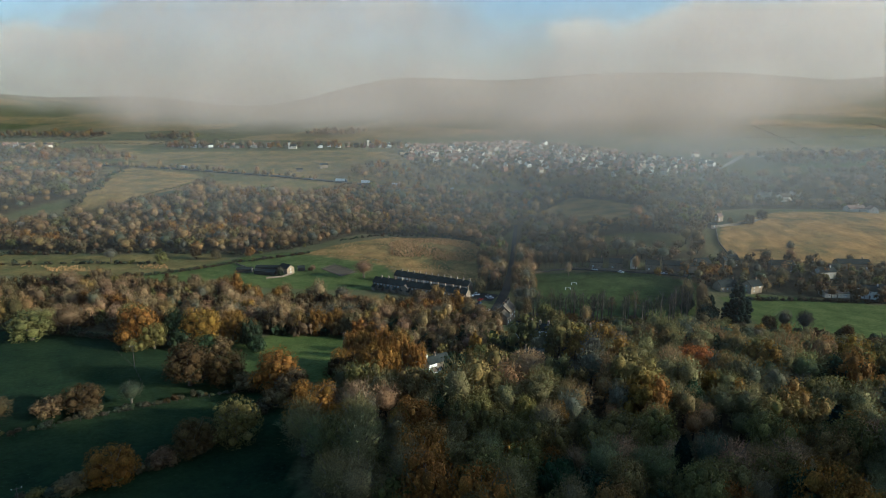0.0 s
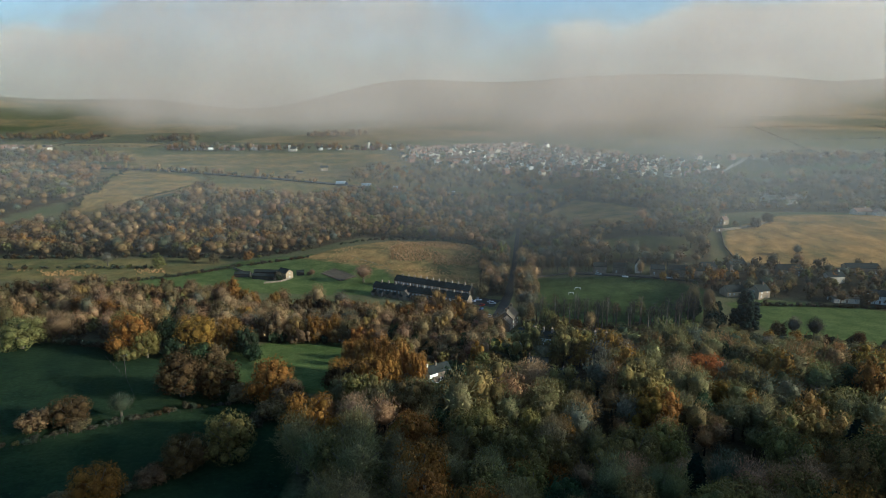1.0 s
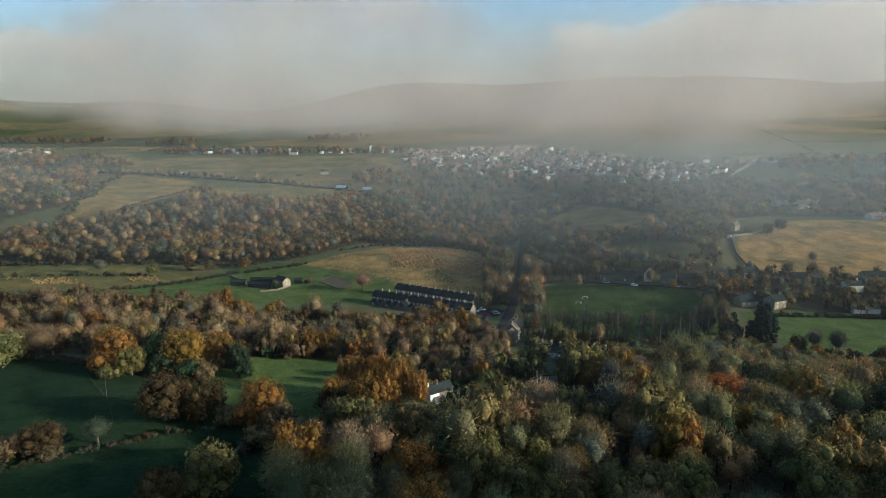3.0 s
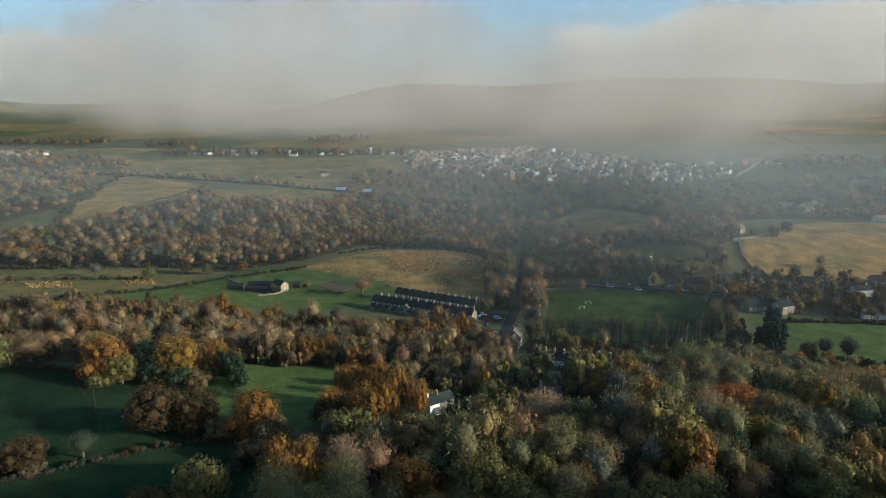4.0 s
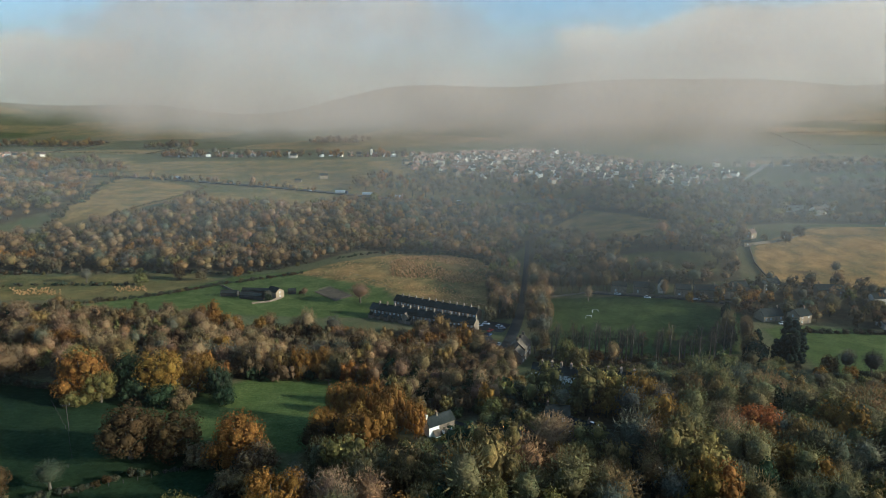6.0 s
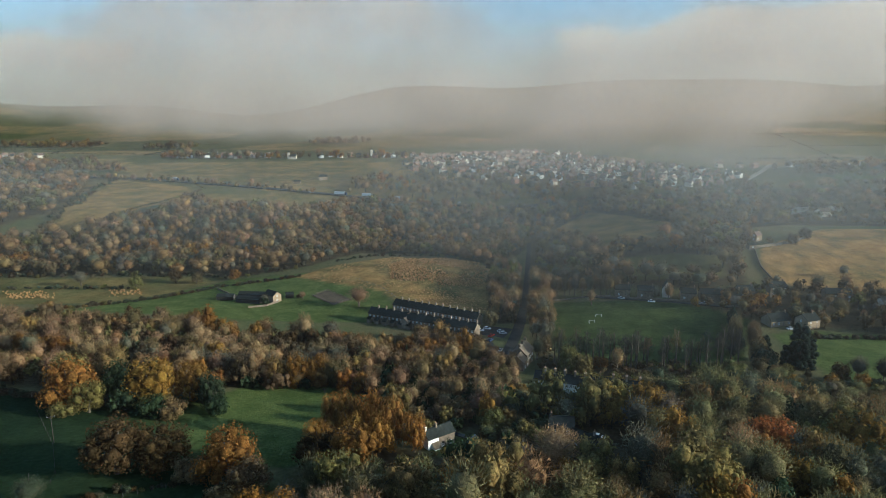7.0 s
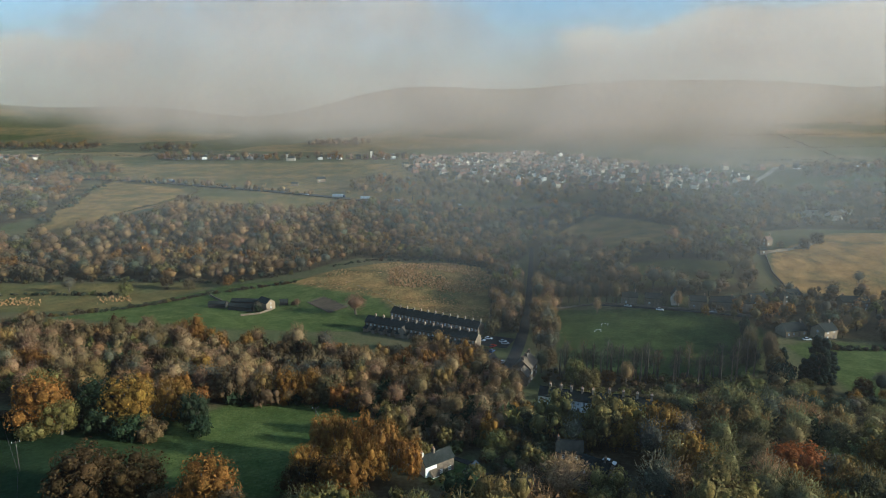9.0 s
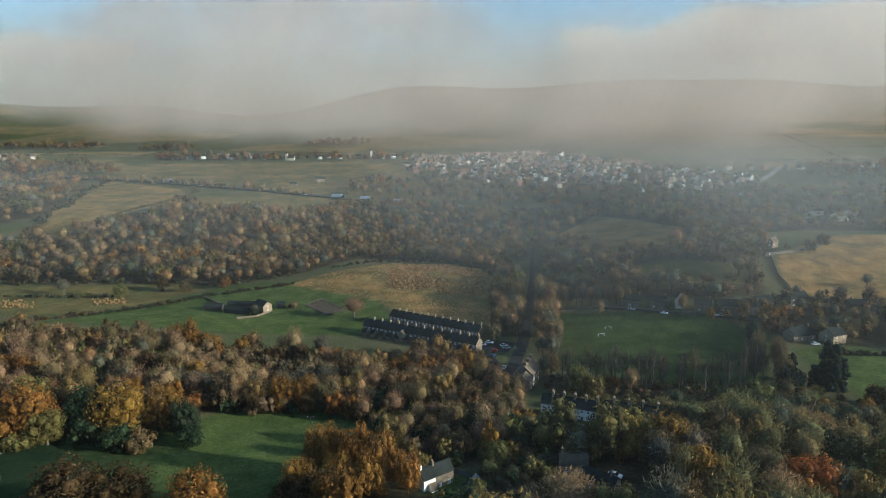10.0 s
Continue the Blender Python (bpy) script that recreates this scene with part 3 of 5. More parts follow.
def tree(kind, tint, x, y, radius, rise, rng, place=""):
    """One tree as a thing: a trunk with limbs under a crown. radius in metres, rise: stretch of its height."""
    n = int(rng.integers(len(FORMS[kind][0])))
    m = int(rng.integers(3))
    if (kind, n) not in crown_meshes:
        crown_meshes[kind, n] = sheet("crown", *FORMS[kind][0][n], [LEAF], smooth=True)
    if (kind, m) not in trunk_meshes:
        trunk_meshes[kind, m] = sheet("trunk", *TRUNKS[kind][m], [BARK], smooth=True)
    ob = new(NAMES[kind])
    ob.matrix_basis = pose(x, y, float(ground(x, y)), 0, 0, rng.uniform(0, 360)) @ Matrix.Diagonal((radius, radius, radius * rise, 1))
    tagged(ob, f"{KINDS[kind]} {WORDS[tint]}{place}", "shrub" if kind == "bush" else "tree")
    for name, me in (("trunk", trunk_meshes[kind, m]), ("crown", crown_meshes[kind, n])):
        p = new(name, me)
        p.parent = ob
    p.color = (*varied(tint, rng), 1)
    return ob


def wood(name, label, places, level, rng, category="woodland"):
    """Many trees joined into one stand. places: rows of kind, tint, x, y, radius, rise."""
    vs, fs, cs, n = [], [], [], 0
    for kind, tint, x, y, radius, rise in places:
        forms = FORMS[kind][level]
        v, f = forms[int(rng.integers(len(forms)))]
        if kind != "bush":
            tv, tf = tube((0, 0, -0.1), (0, 0, 0.9), 0.07, 0.04, 4)
            c = np.concatenate([np.tile(varied(tint, rng), (len(v), 1)), np.tile(TINTS["bark"], (len(tv), 1))])
            v, f = joined([(v, f), (tv, tf)])
        else:
            c = np.tile(varied(tint, rng), (len(v), 1))
        a = rng.uniform(0, 6.283)
        r = np.array([[math.cos(a), -math.sin(a), 0], [math.sin(a), math.cos(a), 0], [0, 0, 1]])
        vs.append(v @ r.T * (radius, radius, radius * rise) + (x, y, float(ground(x, y))))
        fs.append(f + n)
        cs.append(c)
        n += len(v)
    return tagged(new(name, sheet(name, np.concatenate(vs), np.concatenate(fs), [WOOD], np.concatenate(cs), True)), label, category, kind="stuff")


def scatter(poly, step, rng, keep_out=(), margin=0.0, verge=6.5):
    """Jittered places inside an outline, clear of others."""
    p = np.array(poly, float)
    x, y = np.meshgrid(np.arange(p[:, 0].min(), p[:, 0].max(), step), np.arange(p[:, 1].min(), p[:, 1].max(), step * 0.87))
    x = x + (np.arange(len(x)) % 2)[:, None] * step / 2
    x, y = x + rng.uniform(-0.38, 0.38, x.shape) * step, y + rng.uniform(-0.38, 0.38, x.shape) * step
    ok = inside(x, y, poly) > margin
    for other in keep_out:
        ok &= inside(x, y, other) < 1.5
    ok &= along(x, y, ROAD) > verge
    return list(zip(x[ok].tolist(), y[ok].tolist()))


def choose(rng, table):
    names, weights = zip(*table)
    w = np.array(weights, float)
    return names[int(rng.choice(len(names), p=w / w.sum()))]


MIXED = [("leafy olive", 17), ("bare moss", 32), ("leafy ochre", 8), ("leafy orange", 9), ("leafy gold", 5), ("bare grey", 10), ("bare bracken", 9), ("bare pale", 3), ("leafy green", 5)]
PALE = [("leafy ochre", 10), ("bare bracken", 20), ("bare pale", 52), ("bare brown", 18), ("bare grey", 4), ("leafy orange", 8), ("leafy rust", 6), ("leafy brown", 10), ("leafy olive", 6)]
WEST_MIX = [("bare grey", 12), ("bare bracken", 40), ("leafy brown", 12), ("leafy ochre", 10), ("leafy orange", 6), ("leafy olive", 6), ("bare pale", 14)]
DUSK = [("bare grey", 18), ("bare brown", 24), ("bare bracken", 18), ("leafy brown", 14), ("leafy rust", 6), ("leafy orange", 6), ("leafy olive", 10), ("leafy ochre", 4)]

# the darkened olive and umber tints put the low wood's shade into its colour
LOW_MIX = [("bare damp", 40), ("bare umber", 18), ("leafy olive", 8), ("bare moss", 14), ("leafy green", 8), ("leafy gold", 3), ("leafy orange", 2)]
LOW_WOOD_MIX = [("bare damp", 14), ("bare moss", 34), ("leafy olive", 14), ("bare brown", 10), ("leafy gold", 7), ("leafy orange", 6), ("bare grey", 8)]
LANE = [("bare pale", 20), ("bare bracken", 34), ("bare grey", 24), ("leafy brown", 8), ("leafy olive", 6), ("leafy ochre", 4)]


def stand(poly, step, table, radius, rise, rng, keep_out=(), margin=0.0, verge=6.5):
    out = []
    for x, y in scatter(poly, step, rng, keep_out, margin, verge):
        # neighbours are often alike, and the canopy swells and sinks
        if not out or rng.random() < 0.6:
            kind, tint = choose(rng, table).split()
        swell = 1 + 0.22 * math.sin(x / 17 + 1.3 * math.sin(y / 23)) * math.sin(y / 13 + x / 41)
        r = radius * rng.uniform(0.7, 1.3) * swell
        k = rise * rng.uniform(0.85, 1.2) * (0.85 if kind == "bare" else 1)
        out.append((kind, tint, x, y, r * (0.6 if kind == "conifer" else 1), k * (0.6 if kind == "conifer" else 1)))
    return out


rng = np.random.default_rng(21)
# The trees of the near fields, one by one: kind, tint, x, y, radius, rise
NEAR_TREES = [
    ("leafy", "olive", -177, 250, 10.5, 0.75), ("bare", "brown", -168, 262, 9, 0.8), ("leafy", "orange", -132, 251, 9.4, 1.1), ("leafy", "olive", -124, 249, 6, 1.2), ("leafy", "green", -120, 262, 7.5, 1.15), ("leafy", "olive", -142, 268, 8, 1.1), ("bush", "green", -114, 254, 6.5, 1.1), ("bush", "green", -102, 249, 6, 1.0), ("bush", "brown", -95, 250, 5.5, 1.0), ("bush", "olive", -130, 244, 5, 0.9), ("bush", "green", -90, 268, 6, 1.2), ("leafy", "green", -112, 268, 7, 1.2),
    ("leafy", "gold", -107, 261, 9.2, 1.12), ("leafy", "gold", -96, 267, 6.8, 1.35), ("bush", "olive", -104, 254, 7, 0.8),
    ("leafy", "rust", -92, 208, 10.0, 0.9), ("leafy", "rust", -80, 211, 8.5, 0.9), ("leafy", "orange", -60, 207, 8.8, 1.0),
    ("bush", "brown", -70, 206, 6, 0.9), ("leafy", "green", -86, 262, 5.5, 1.4), ("bush", "green", -82, 256, 4.5, 1.3),
    ("leafy", "rust", -116, 183, 6.5, 0.85), ("bush", "brown", -124, 178, 6, 0.9), ("bare", "damp", -104, 190, 5, 0.8),
    ("leafy", "olive", -61, 166, 7.6, 1.0), ("leafy", "rust", -70, 157, 6.4, 1.05), ("bush", "brown", -76, 152, 4.5, 0.9),
    ("leafy", "orange", -84, 141, 6.6, 1.0), ("bush", "brown", -92, 137, 5.0, 0.9), ("bush", "brown", -56, 192, 6, 0.9),
    ("leafy", "brown", -52, 198, 7, 0.9), ("bush", "grey", -64, 178, 4, 0.8), ("leafy", "amber", -37, 240, 4.8, 1.7), ("leafy", "amber", -31, 236, 5.0, 1.95), ("leafy", "amber", -39, 226, 5.0, 1.3), ("leafy", "rust", -38, 214, 5.5, 1.1), ("leafy", "gold", -28, 227, 4.6, 1.6),
    ("leafy", "amber", -24, 233, 5.2, 2.0), ("leafy", "amber", -17, 231, 5.4, 1.85), ("leafy", "amber", -20, 226, 4.5, 1.6), ("leafy", "rust", -30, 218, 7.0, 1.0),
    ("leafy", "red", 101, 226, 8.0, 1.1), ("conifer", "dark", 113, 160, 4.2, 1.0), ("leafy", "amber", 5, 198, 6.5, 1.0), ("leafy", "amber", 13, 195, 6, 1.1),
    ("leafy", "gold", 75, 205, 5, 1.3), ("bare", "pale", 85, 213, 7.5, 1.1), ("leafy", "gold", 98, 160, 6.5, 1.1), ("conifer", "dark", 62, 142, 4, 0.9),
    ("bare", "pale", 32, 212, 9.5, 0.75), ("bare", "brown", -135, 170, 6, 0.8), ("bare", "brown", -150, 166, 7, 0.8), ("bush", "brown", -112, 180, 4, 0.8),
]
for kind, tint, x, y, radius, rise in NEAR_TREES:
    tree(kind, tint, x, y, radius, rise, rng)

GAPS = [[(-14, 224), (-11, 198), (3, 198), (7, 212), (40, 212), (42, 250), (10, 254), (-8, 250)], [(28, 211), (62, 210), (62, 246), (36, 248)],
        EAST_LAWN, [(-44, 208), (-46, 246), (-12, 246), (-12, 208)], [(-26, 203), (-26, 232), (6, 232), (6, 203)]]
near_places = stand(WOOD_NEAR, 8.7, MIXED, 6.0, 1.25, rng, GAPS)
near_places = [p for p in near_places if min(math.hypot(p[2] - q[2], p[3] - q[3]) - q[4] * 0.75 for q in NEAR_TREES) > 0]
near_places.sort(key=lambda p: p[3] + 0.15 * abs(p[2]))
for p in near_places[:190]:
    tree(*p, rng)
wood("mixed_woodland", "mixed autumn woodland filling the near valley side", near_places[190:], 1, rng)
wood("underwood", "low dark scrub between the cottages and the terraces", stand(UNDERWOOD, 5.4, LOW_MIX, 3.1, 0.85, rng, [[(30, 266), (82, 258), (84, 284), (34, 296)], [(8, 224), (15, 224), (14, 240), (4, 246), (2, 240)], [(33, 224), (56, 225), (56, 243), (36, 246)]]), 1, rng)
wood("bank_scrub", "brown scrub and brambles below the tree line", stand(BANK, 5.2, [("bare brown", 3), ("bush brown", 4), ("bush olive", 4), ("bush rust", 1), ("bare grey", 2), ("leafy olive", 1)], 2.0, 0.9, rng), 1, rng)
wood("low_woodland", "olive and brown scrub wood beside the river", stand(LOW_WOOD, 7.5, LOW_WOOD_MIX, 4.6, 0.85, rng), 1, rng)
wood("pale_woodland", "belt of pale leafless trees with orange oaks between", stand(WOOD_BELT, 8.0, PALE, 4.7, 1.25, rng), 1, rng)
wood("undergrowth", "olive undergrowth below the pale trees", stand(WOOD_BELT, 8.0, [("bush olive", 3), ("bush green", 3), ("bush brown", 2)], 4.0, 1.2, rng), 2, rng)
wood("west_woodland", "brown leafless wood on the far bank", stand(WOOD_WEST, 8.5, WEST_MIX, 5.5, 1.05, rng, [HEATH]), 2, rng)
wood("valley_woodland", "dark hazy wood in the valley bottom", stand(WOOD_VALLEY, 10, DUSK, 6.0, 1.0, rng, [CLEARING, LOW_CLEARING]), 2, rng)
wood("upper_woodland", "hazy trees between upland houses", stand(WOOD_UPPER_EAST, 17, DUSK, 6.5, 0.9, rng), 2, rng)
wood("upland_trees", "brown trees on the far western slope", stand(WOOD_UPPER_WEST, 14, WEST_MIX, 7, 0.9, rng), 2, rng)
wood("roadside_trees", "leafless trees lining the straight road", stand(WOOD_ROAD_WEST, 6.0, LANE, 4.2, 1.5, rng, verge=3.9)
     + stand(WOOD_ROAD_EAST, 6.0, LANE, 4.2, 1.5, rng, verge=3.9), 1, rng)
wood("garden_trees", "garden trees round the houses", stand(GARDENS_EAST, 9.5, DUSK, 4.2, 1.15, rng), 2, rng)


# ---- buildings ----
def part(name, me, parent, label="", at=None):
    """One mesh as a part of a thing."""
    ob = new(name, me)
    ob.parent = parent
    if at is not None:
        ob.matrix_basis = at
    if label:
        tagged(ob, label)
    return ob


def boxes(*rows):
    """Corners and quads of boxes given by centre and size, each with a slightly rounded top edge."""
    v, f = [], []
    for cx, cy, cz, sx, sy, sz in rows:
        n = len(v)
        b = min(0.03, sx * 0.2, sy * 0.2, sz * 0.2)
        for z, k in ((cz - sz / 2, 0), (cz + sz / 2 - b, 0), (cz + sz / 2, b)):
            v += [(cx + sgx * (sx / 2 - k), cy + sgy * (sy / 2 - k), z) for sgx, sgy in ((-1, -1), (1, -1), (1, 1), (-1, 1))]
        for r in (0, 4):
            f += [(n + r + i, n + r + (i + 1) % 4, n + r + 4 + (i + 1) % 4, n + r + 4 + i) for i in range(4)]
        f += [(n + 3, n + 2, n + 1, n), (n + 8, n + 9, n + 10, n + 11)]
    return np.array(v, float), np.array(f)


shared = {}


def kept(key, make):
    if key not in shared:
        shared[key] = make()
    return shared[key]


def wall_shell(length, width, eave, rise):
    """House walls with a gable at each end, down to a footing below the ground."""
    a, b, foot = length / 2, width / 2, -2.5
    sec = [(-b, foot), (b, foot), (b, eave), (0, eave + rise), (-b, eave)]
    v = [(s * a, y, z) for s in (-1, 1) for y, z in sec]
    me = bpy.data.meshes.new("wall")
    me.from_pydata(v, [], [(0, 4, 3, 2, 1), (5, 6, 7, 8, 9)] + [(i, (i + 1) % 5, 5 + (i + 1) % 5, 5 + i) for i in range(5)])
    return me


def roof_shell(length, width, eave, rise, over=0.35, thick=0.2):
    """Two pitched slabs meeting at the ridge, with overhang and a ridge course."""
    a, b = length / 2 + over * 0.6, width / 2 + over
    drop = rise * over / (width / 2)
    top = eave + rise + 0.06
    low = eave - drop + 0.06
    pieces = []
    for s in (-1, 1):
        v = [(x, y, z + dz) for x in (-a, a) for y, z in ((0, top), (s * b, low)) for dz in (0, thick)]
        pieces.append((np.array(v, float), np.array([(0, 1, 3, 2), (4, 6, 7, 5), (1, 5, 7, 3), (0, 2, 6, 4), (2, 3, 7, 6), (0, 4, 5, 1)])))
    pieces.append(boxes((0, 0, top + thick + 0.02, 2 * a, 0.3, 0.14)))
    return joined(pieces)


def with_mat(me, mat):
    me.materials.append(mat)
    return me


def house(name, label, x, y, turn, length, width, eave, rise, walls, roof, chimneys=(-0.45, 0.45), cols=2, floors=2, back=True,
          door=True, z=None, group="", category="house", gable_windows=0, big_chimney=1.0, stack_mat=None):
    """A house with its front along local -y. chimneys: places along the ridge, in lengths from the middle."""
    ob = new(name)
    ob.matrix_basis = pose(x, y, float(ground(x, y)) if z is None else z, 0, 0, turn)
    tagged(ob, label, category, group)
    key = (length, width, eave, rise)
    part("wall", kept(("wall", key, walls.name), lambda: with_mat(wall_shell(*key), walls)), ob)
    part("roof", kept(("roof", key, roof.name), lambda: sheet("roof", *roof_shell(*key), [roof])), ob, roof.name.replace("_", " "))
    for c in chimneys:
        s = big_chimney
        stack = kept(("stack", (stack_mat or walls).name, s), lambda: sheet("chimney", *boxes((0, 0, 0.2, 0.55 * s, 0.95 * s, 2.2 * s), (0, 0, 1.2 * s, 0.68 * s, 1.1 * s, 0.2)), [stack_mat or walls]))
        ch = part("chimney", stack, ob, at=pose(c * length, 0, eave + rise))
        pot = kept(("pot", s), lambda: sheet("chimney_pot", *joined([tube((0, 0, 0), (0, 0, 0.6), 0.15, 0.12, 8)]), [POT]))
        for dx in (-0.25, 0.25):
            part("chimney_pot", pot, ch, at=pose(0, dx * s, 1.25 * s))
    frame_me = kept("window", lambda: sheet("window", *boxes((-0.4, -0.04, 0, 0.1, 0.08, 1.2), (0.4, -0.04, 0, 0.1, 0.08, 1.2), (0, -0.04, 0.58, 0.9, 0.08, 0.1),
                                                             (0, -0.04, -0.58, 1.0, 0.16, 0.12), (0, -0.04, 0.0, 0.08, 0.06, 1.15), (0, -0.04, 0.05, 0.75, 0.06, 0.08)), [PAINT]))
    pane_me = kept("pane", lambda: sheet("pane", *boxes((0, -0.015, 0, 0.8, 0.03, 1.15)), [GLASS]))
    rows = [1.5, 1.5 + 2.55][:floors]
    for side in ((-1, 1) if back else (-1,)):
        for c in range(cols):
            for n, h in enumerate(rows):
                if h + 0.7 > eave:
                    continue
                if door and side == -1 and n == 0 and c == cols // 2 and cols > 1:
                    dm = kept("door", lambda: sheet("door", *boxes((0, -0.04, 1.0, 0.95, 0.08, 2.0), (0, -0.05, 2.06, 1.15, 0.12, 0.14), (0.33, -0.1, 1.0, 0.06, 0.06, 0.14)), [TIMBER]))
                    part("door", dm, ob, at=pose((c + 0.5) / cols * length - length / 2, -width / 2, 0))
                    continue
                at = pose((c + 0.5) / cols * length - length / 2, side * width / 2, h, 0, 0, 0 if side < 0 else 180)
                w = part("window", frame_me, ob, at=at)
                part("pane", pane_me, w)
    for g in range(gable_windows):
        for sgn in (-1, 1):
            w = part("window", frame_me, ob, at=pose(sgn * length / 2, 0, 1.5 + 2.55 * g, 0, 0, 90 * sgn))
            part("pane", pane_me, w)
    return ob


def lean_to(parent, x, y, length, depth, eave, walls, roof, name="lean_to"):
    """A lower single-pitch wing against a house's back or front, as a part of it."""
    v = [(sx * length / 2, sy * depth / 2, z) for sx in (-1, 1) for sy, z in ((-1, -2.5), (1, -2.5), (1, eave + 1.2), (-1, eave))]
    f = [(0, 3, 2, 1), (4, 5, 6, 7), (0, 1, 5, 4), (1, 2, 6, 5), (2, 3, 7, 6), (3, 0, 4, 7)]
    w = part(name, with_mat(bpy.data.meshes.new(name), walls), parent, at=pose(x, y, 0))
    w.data.from_pydata(v, [], f)
    r = [(sx * (length / 2 + 0.15), sy * (depth / 2 + (0.25 if sy < 0 else 0)), z + dz) for sx in (-1, 1) for sy, z in ((-1, eave - 0.1), (1, eave + 1.26)) for dz in (0, 0.16)]
    part("roof", sheet("roof", r, [(0, 1, 3, 2), (4, 6, 7, 5), (1, 5, 7, 3), (0, 2, 6, 4), (2, 3, 7, 6), (0, 4, 5, 1)], [roof]), w)
    return w


# The pair of cottages in the wood: a whitewashed one and a stone one under one slate roof
COT = math.degrees(math.atan2(6.6, 9.0))
cx, cy, cz = -2.2, 233.0, 9.6
ca, sa = math.cos(radians(COT)), math.sin(radians(COT))
house("cottage", "stone cottage with white sash windows and slate roof", cx + 2.0 * ca, cy + 2.0 * sa, COT, 6.2, 5.0, 4.7, 2.0,
      DARK_STONE, SLATE, chimneys=(-0.42,), cols=2, door=False, z=cz, gable_windows=1)
white_cottage = house("cottage", "whitewashed cottage adjoining a stone one", cx - 3.1 * ca, cy - 3.1 * sa, COT, 3.98, 5.0, 4.7, 2.0,
                      WHITE, SLATE, chimneys=(-0.4,), cols=1, door=False, z=cz)
porch = lean_to(white_cottage, 0.6, -3.3, 2.2, 1.6, 1.7, PAINT, STONE_SLATE, "porch")
outhouse = house("outhouse", "small stone outhouse behind the cottages", cx - 9.5, cy + 7.0, COT, 5.0, 4.0, 2.6, 1.4, DARK_STONE, SLATE, (), 1, 1, z=cz)
house("greenhouse", "long glazed greenhouse beside the garden path", 8.5, 231.5, 62, 5.5, 2.6, 1.6, 0.9, TIMBER, GLASS, (), 0, 0, door=False)
mill = house("house", "dark stone house half hidden by trees", 38.5, 238.5, -8, 8.0, 6.0, 5.4, 2.4, DARK_STONE, SLATE, (-0.42,), 2)
house("cottage", "low stone cottage with slate roof among the trees", 45.0, 231.0, -38, 9.0, 5.4, 3.2, 2.1, DARK_STONE, SLATE, (0.3,), 2, 1)

# The two rows of mill terraces, house by house
def terrace(start, end, count, width, eave, rise, walls, roof, label, group, back_wings=True, chimney=1.0):
    ax, ay, bx, by = *start, *end
    turn = math.degrees(math.atan2(by - ay, bx - ax))
    unit_len = math.hypot(bx - ax, by - ay) / count
    z = float(min(ground(ax, ay), ground(bx, by), ground((ax + bx) / 2, (ay + by) / 2)))
    ox, oy = -math.sin(radians(turn)) * width / 2, math.cos(radians(turn)) * width / 2
    first = None
    for k in range(count):
        s = (k + 0.5) / count
        m = pose(ax + (bx - ax) * s + ox, ay + (by - ay) * s + oy, z, 0, 0, turn)
        if first is None:
            first = house("terraced_house", label, 0, 0, 0, unit_len - 0.01, width, eave, rise, walls, roof, (0.46,), 2, group=group, big_chimney=chimney, stack_mat=STONE)
            if back_wings:
                lean_to(first, -1.0, -width / 2 - 1.3, 2.4, 2.6, 2.4, walls, roof)
            first.matrix_basis = m
        else:
            copy_thing(first, m)


terrace((-47, 404), (15.5, 373.5), 13, 7.5, 5.4, 2.6, TERRACE_STONE, SLATE, "sooty stone terraced house with slate roof and chimney", "front terrace row", chimney=1.15)
terrace((-34, 422.5), (17.5, 393), 12, 7.5, 5.4, 2.6, TERRACE_STONE, SLATE, "stone terraced house in the rear row with slate roof", "rear terrace row", False, 1.15)
terrace((37, 292.5), (56.5, 285.5), 5, 6.5, 5.2, 2.3, WHITE, SLATE, "whitewashed terraced house with a sooty slate roof", "white terrace row", False, 1.5)
terrace((57.5, 285.2), (77, 279), 4, 6.5, 5.2, 2.3, DARK_STONE, SLATE, "dark stone terraced house half hidden by trees", "lower terrace row", False, 1.5)
house("stone_house", "small gabled stone house jutting from the terrace", -23.5, 393.5, 63, 5.5, 4.8, 4.2, 2.0, STONE, STONE_SLATE, (0.4,), 2)
tall = house("stone_house", "tall stone house with a sunlit stone-slate roof", 36.8, 332.5, 68, 12, 8.0, 6.4, 3.4, TERRACE_STONE, STONE_SLATE, (-0.42, 0.0, 0.42), 3, gable_windows=2, big_chimney=1.2)
wing = house("stone_house", "lower gabled wing of a tall stone house", 34.2, 323.5, 68, 6.2, 6.4, 4.6, 2.6, TERRACE_STONE, STONE_SLATE, (), 1)

# The farm on the green slope
house("barn", "pale stone barn with sunlit gable and slate roof", -116, 443.5, -38, 9.8, 6.6, 4.4, 2.3, BUFF, SLATE, (), 2, gable_windows=2, category="barn")
house("farm_shed", "long low farm shed with dark roof", -130, 439.0, -14, 17, 6, 2.6, 1.3, DARK_TIMBER, SLATE, (), 0, 0, door=False, category="shed")
house("farm_shed", "low timber stable with dark roof", -131, 451.5, -4, 20, 5, 2.6, 1.2, DARK_TIMBER, SLATE, (), 0, 0, door=False, category="shed")
house("farm_shed", "low dark stable block beside the track", -148, 445.5, 2, 11, 5, 2.5, 1.2, DARK_TIMBER, SLATE, (), 0, 0, door=False, category="shed")
house("farm_shed", "small dark lean shed by the hedge", -107, 452, 20, 5, 4, 2.4, 1.0, DARK_TIMBER, SLATE, (), 0, 0, door=False, category="shed")

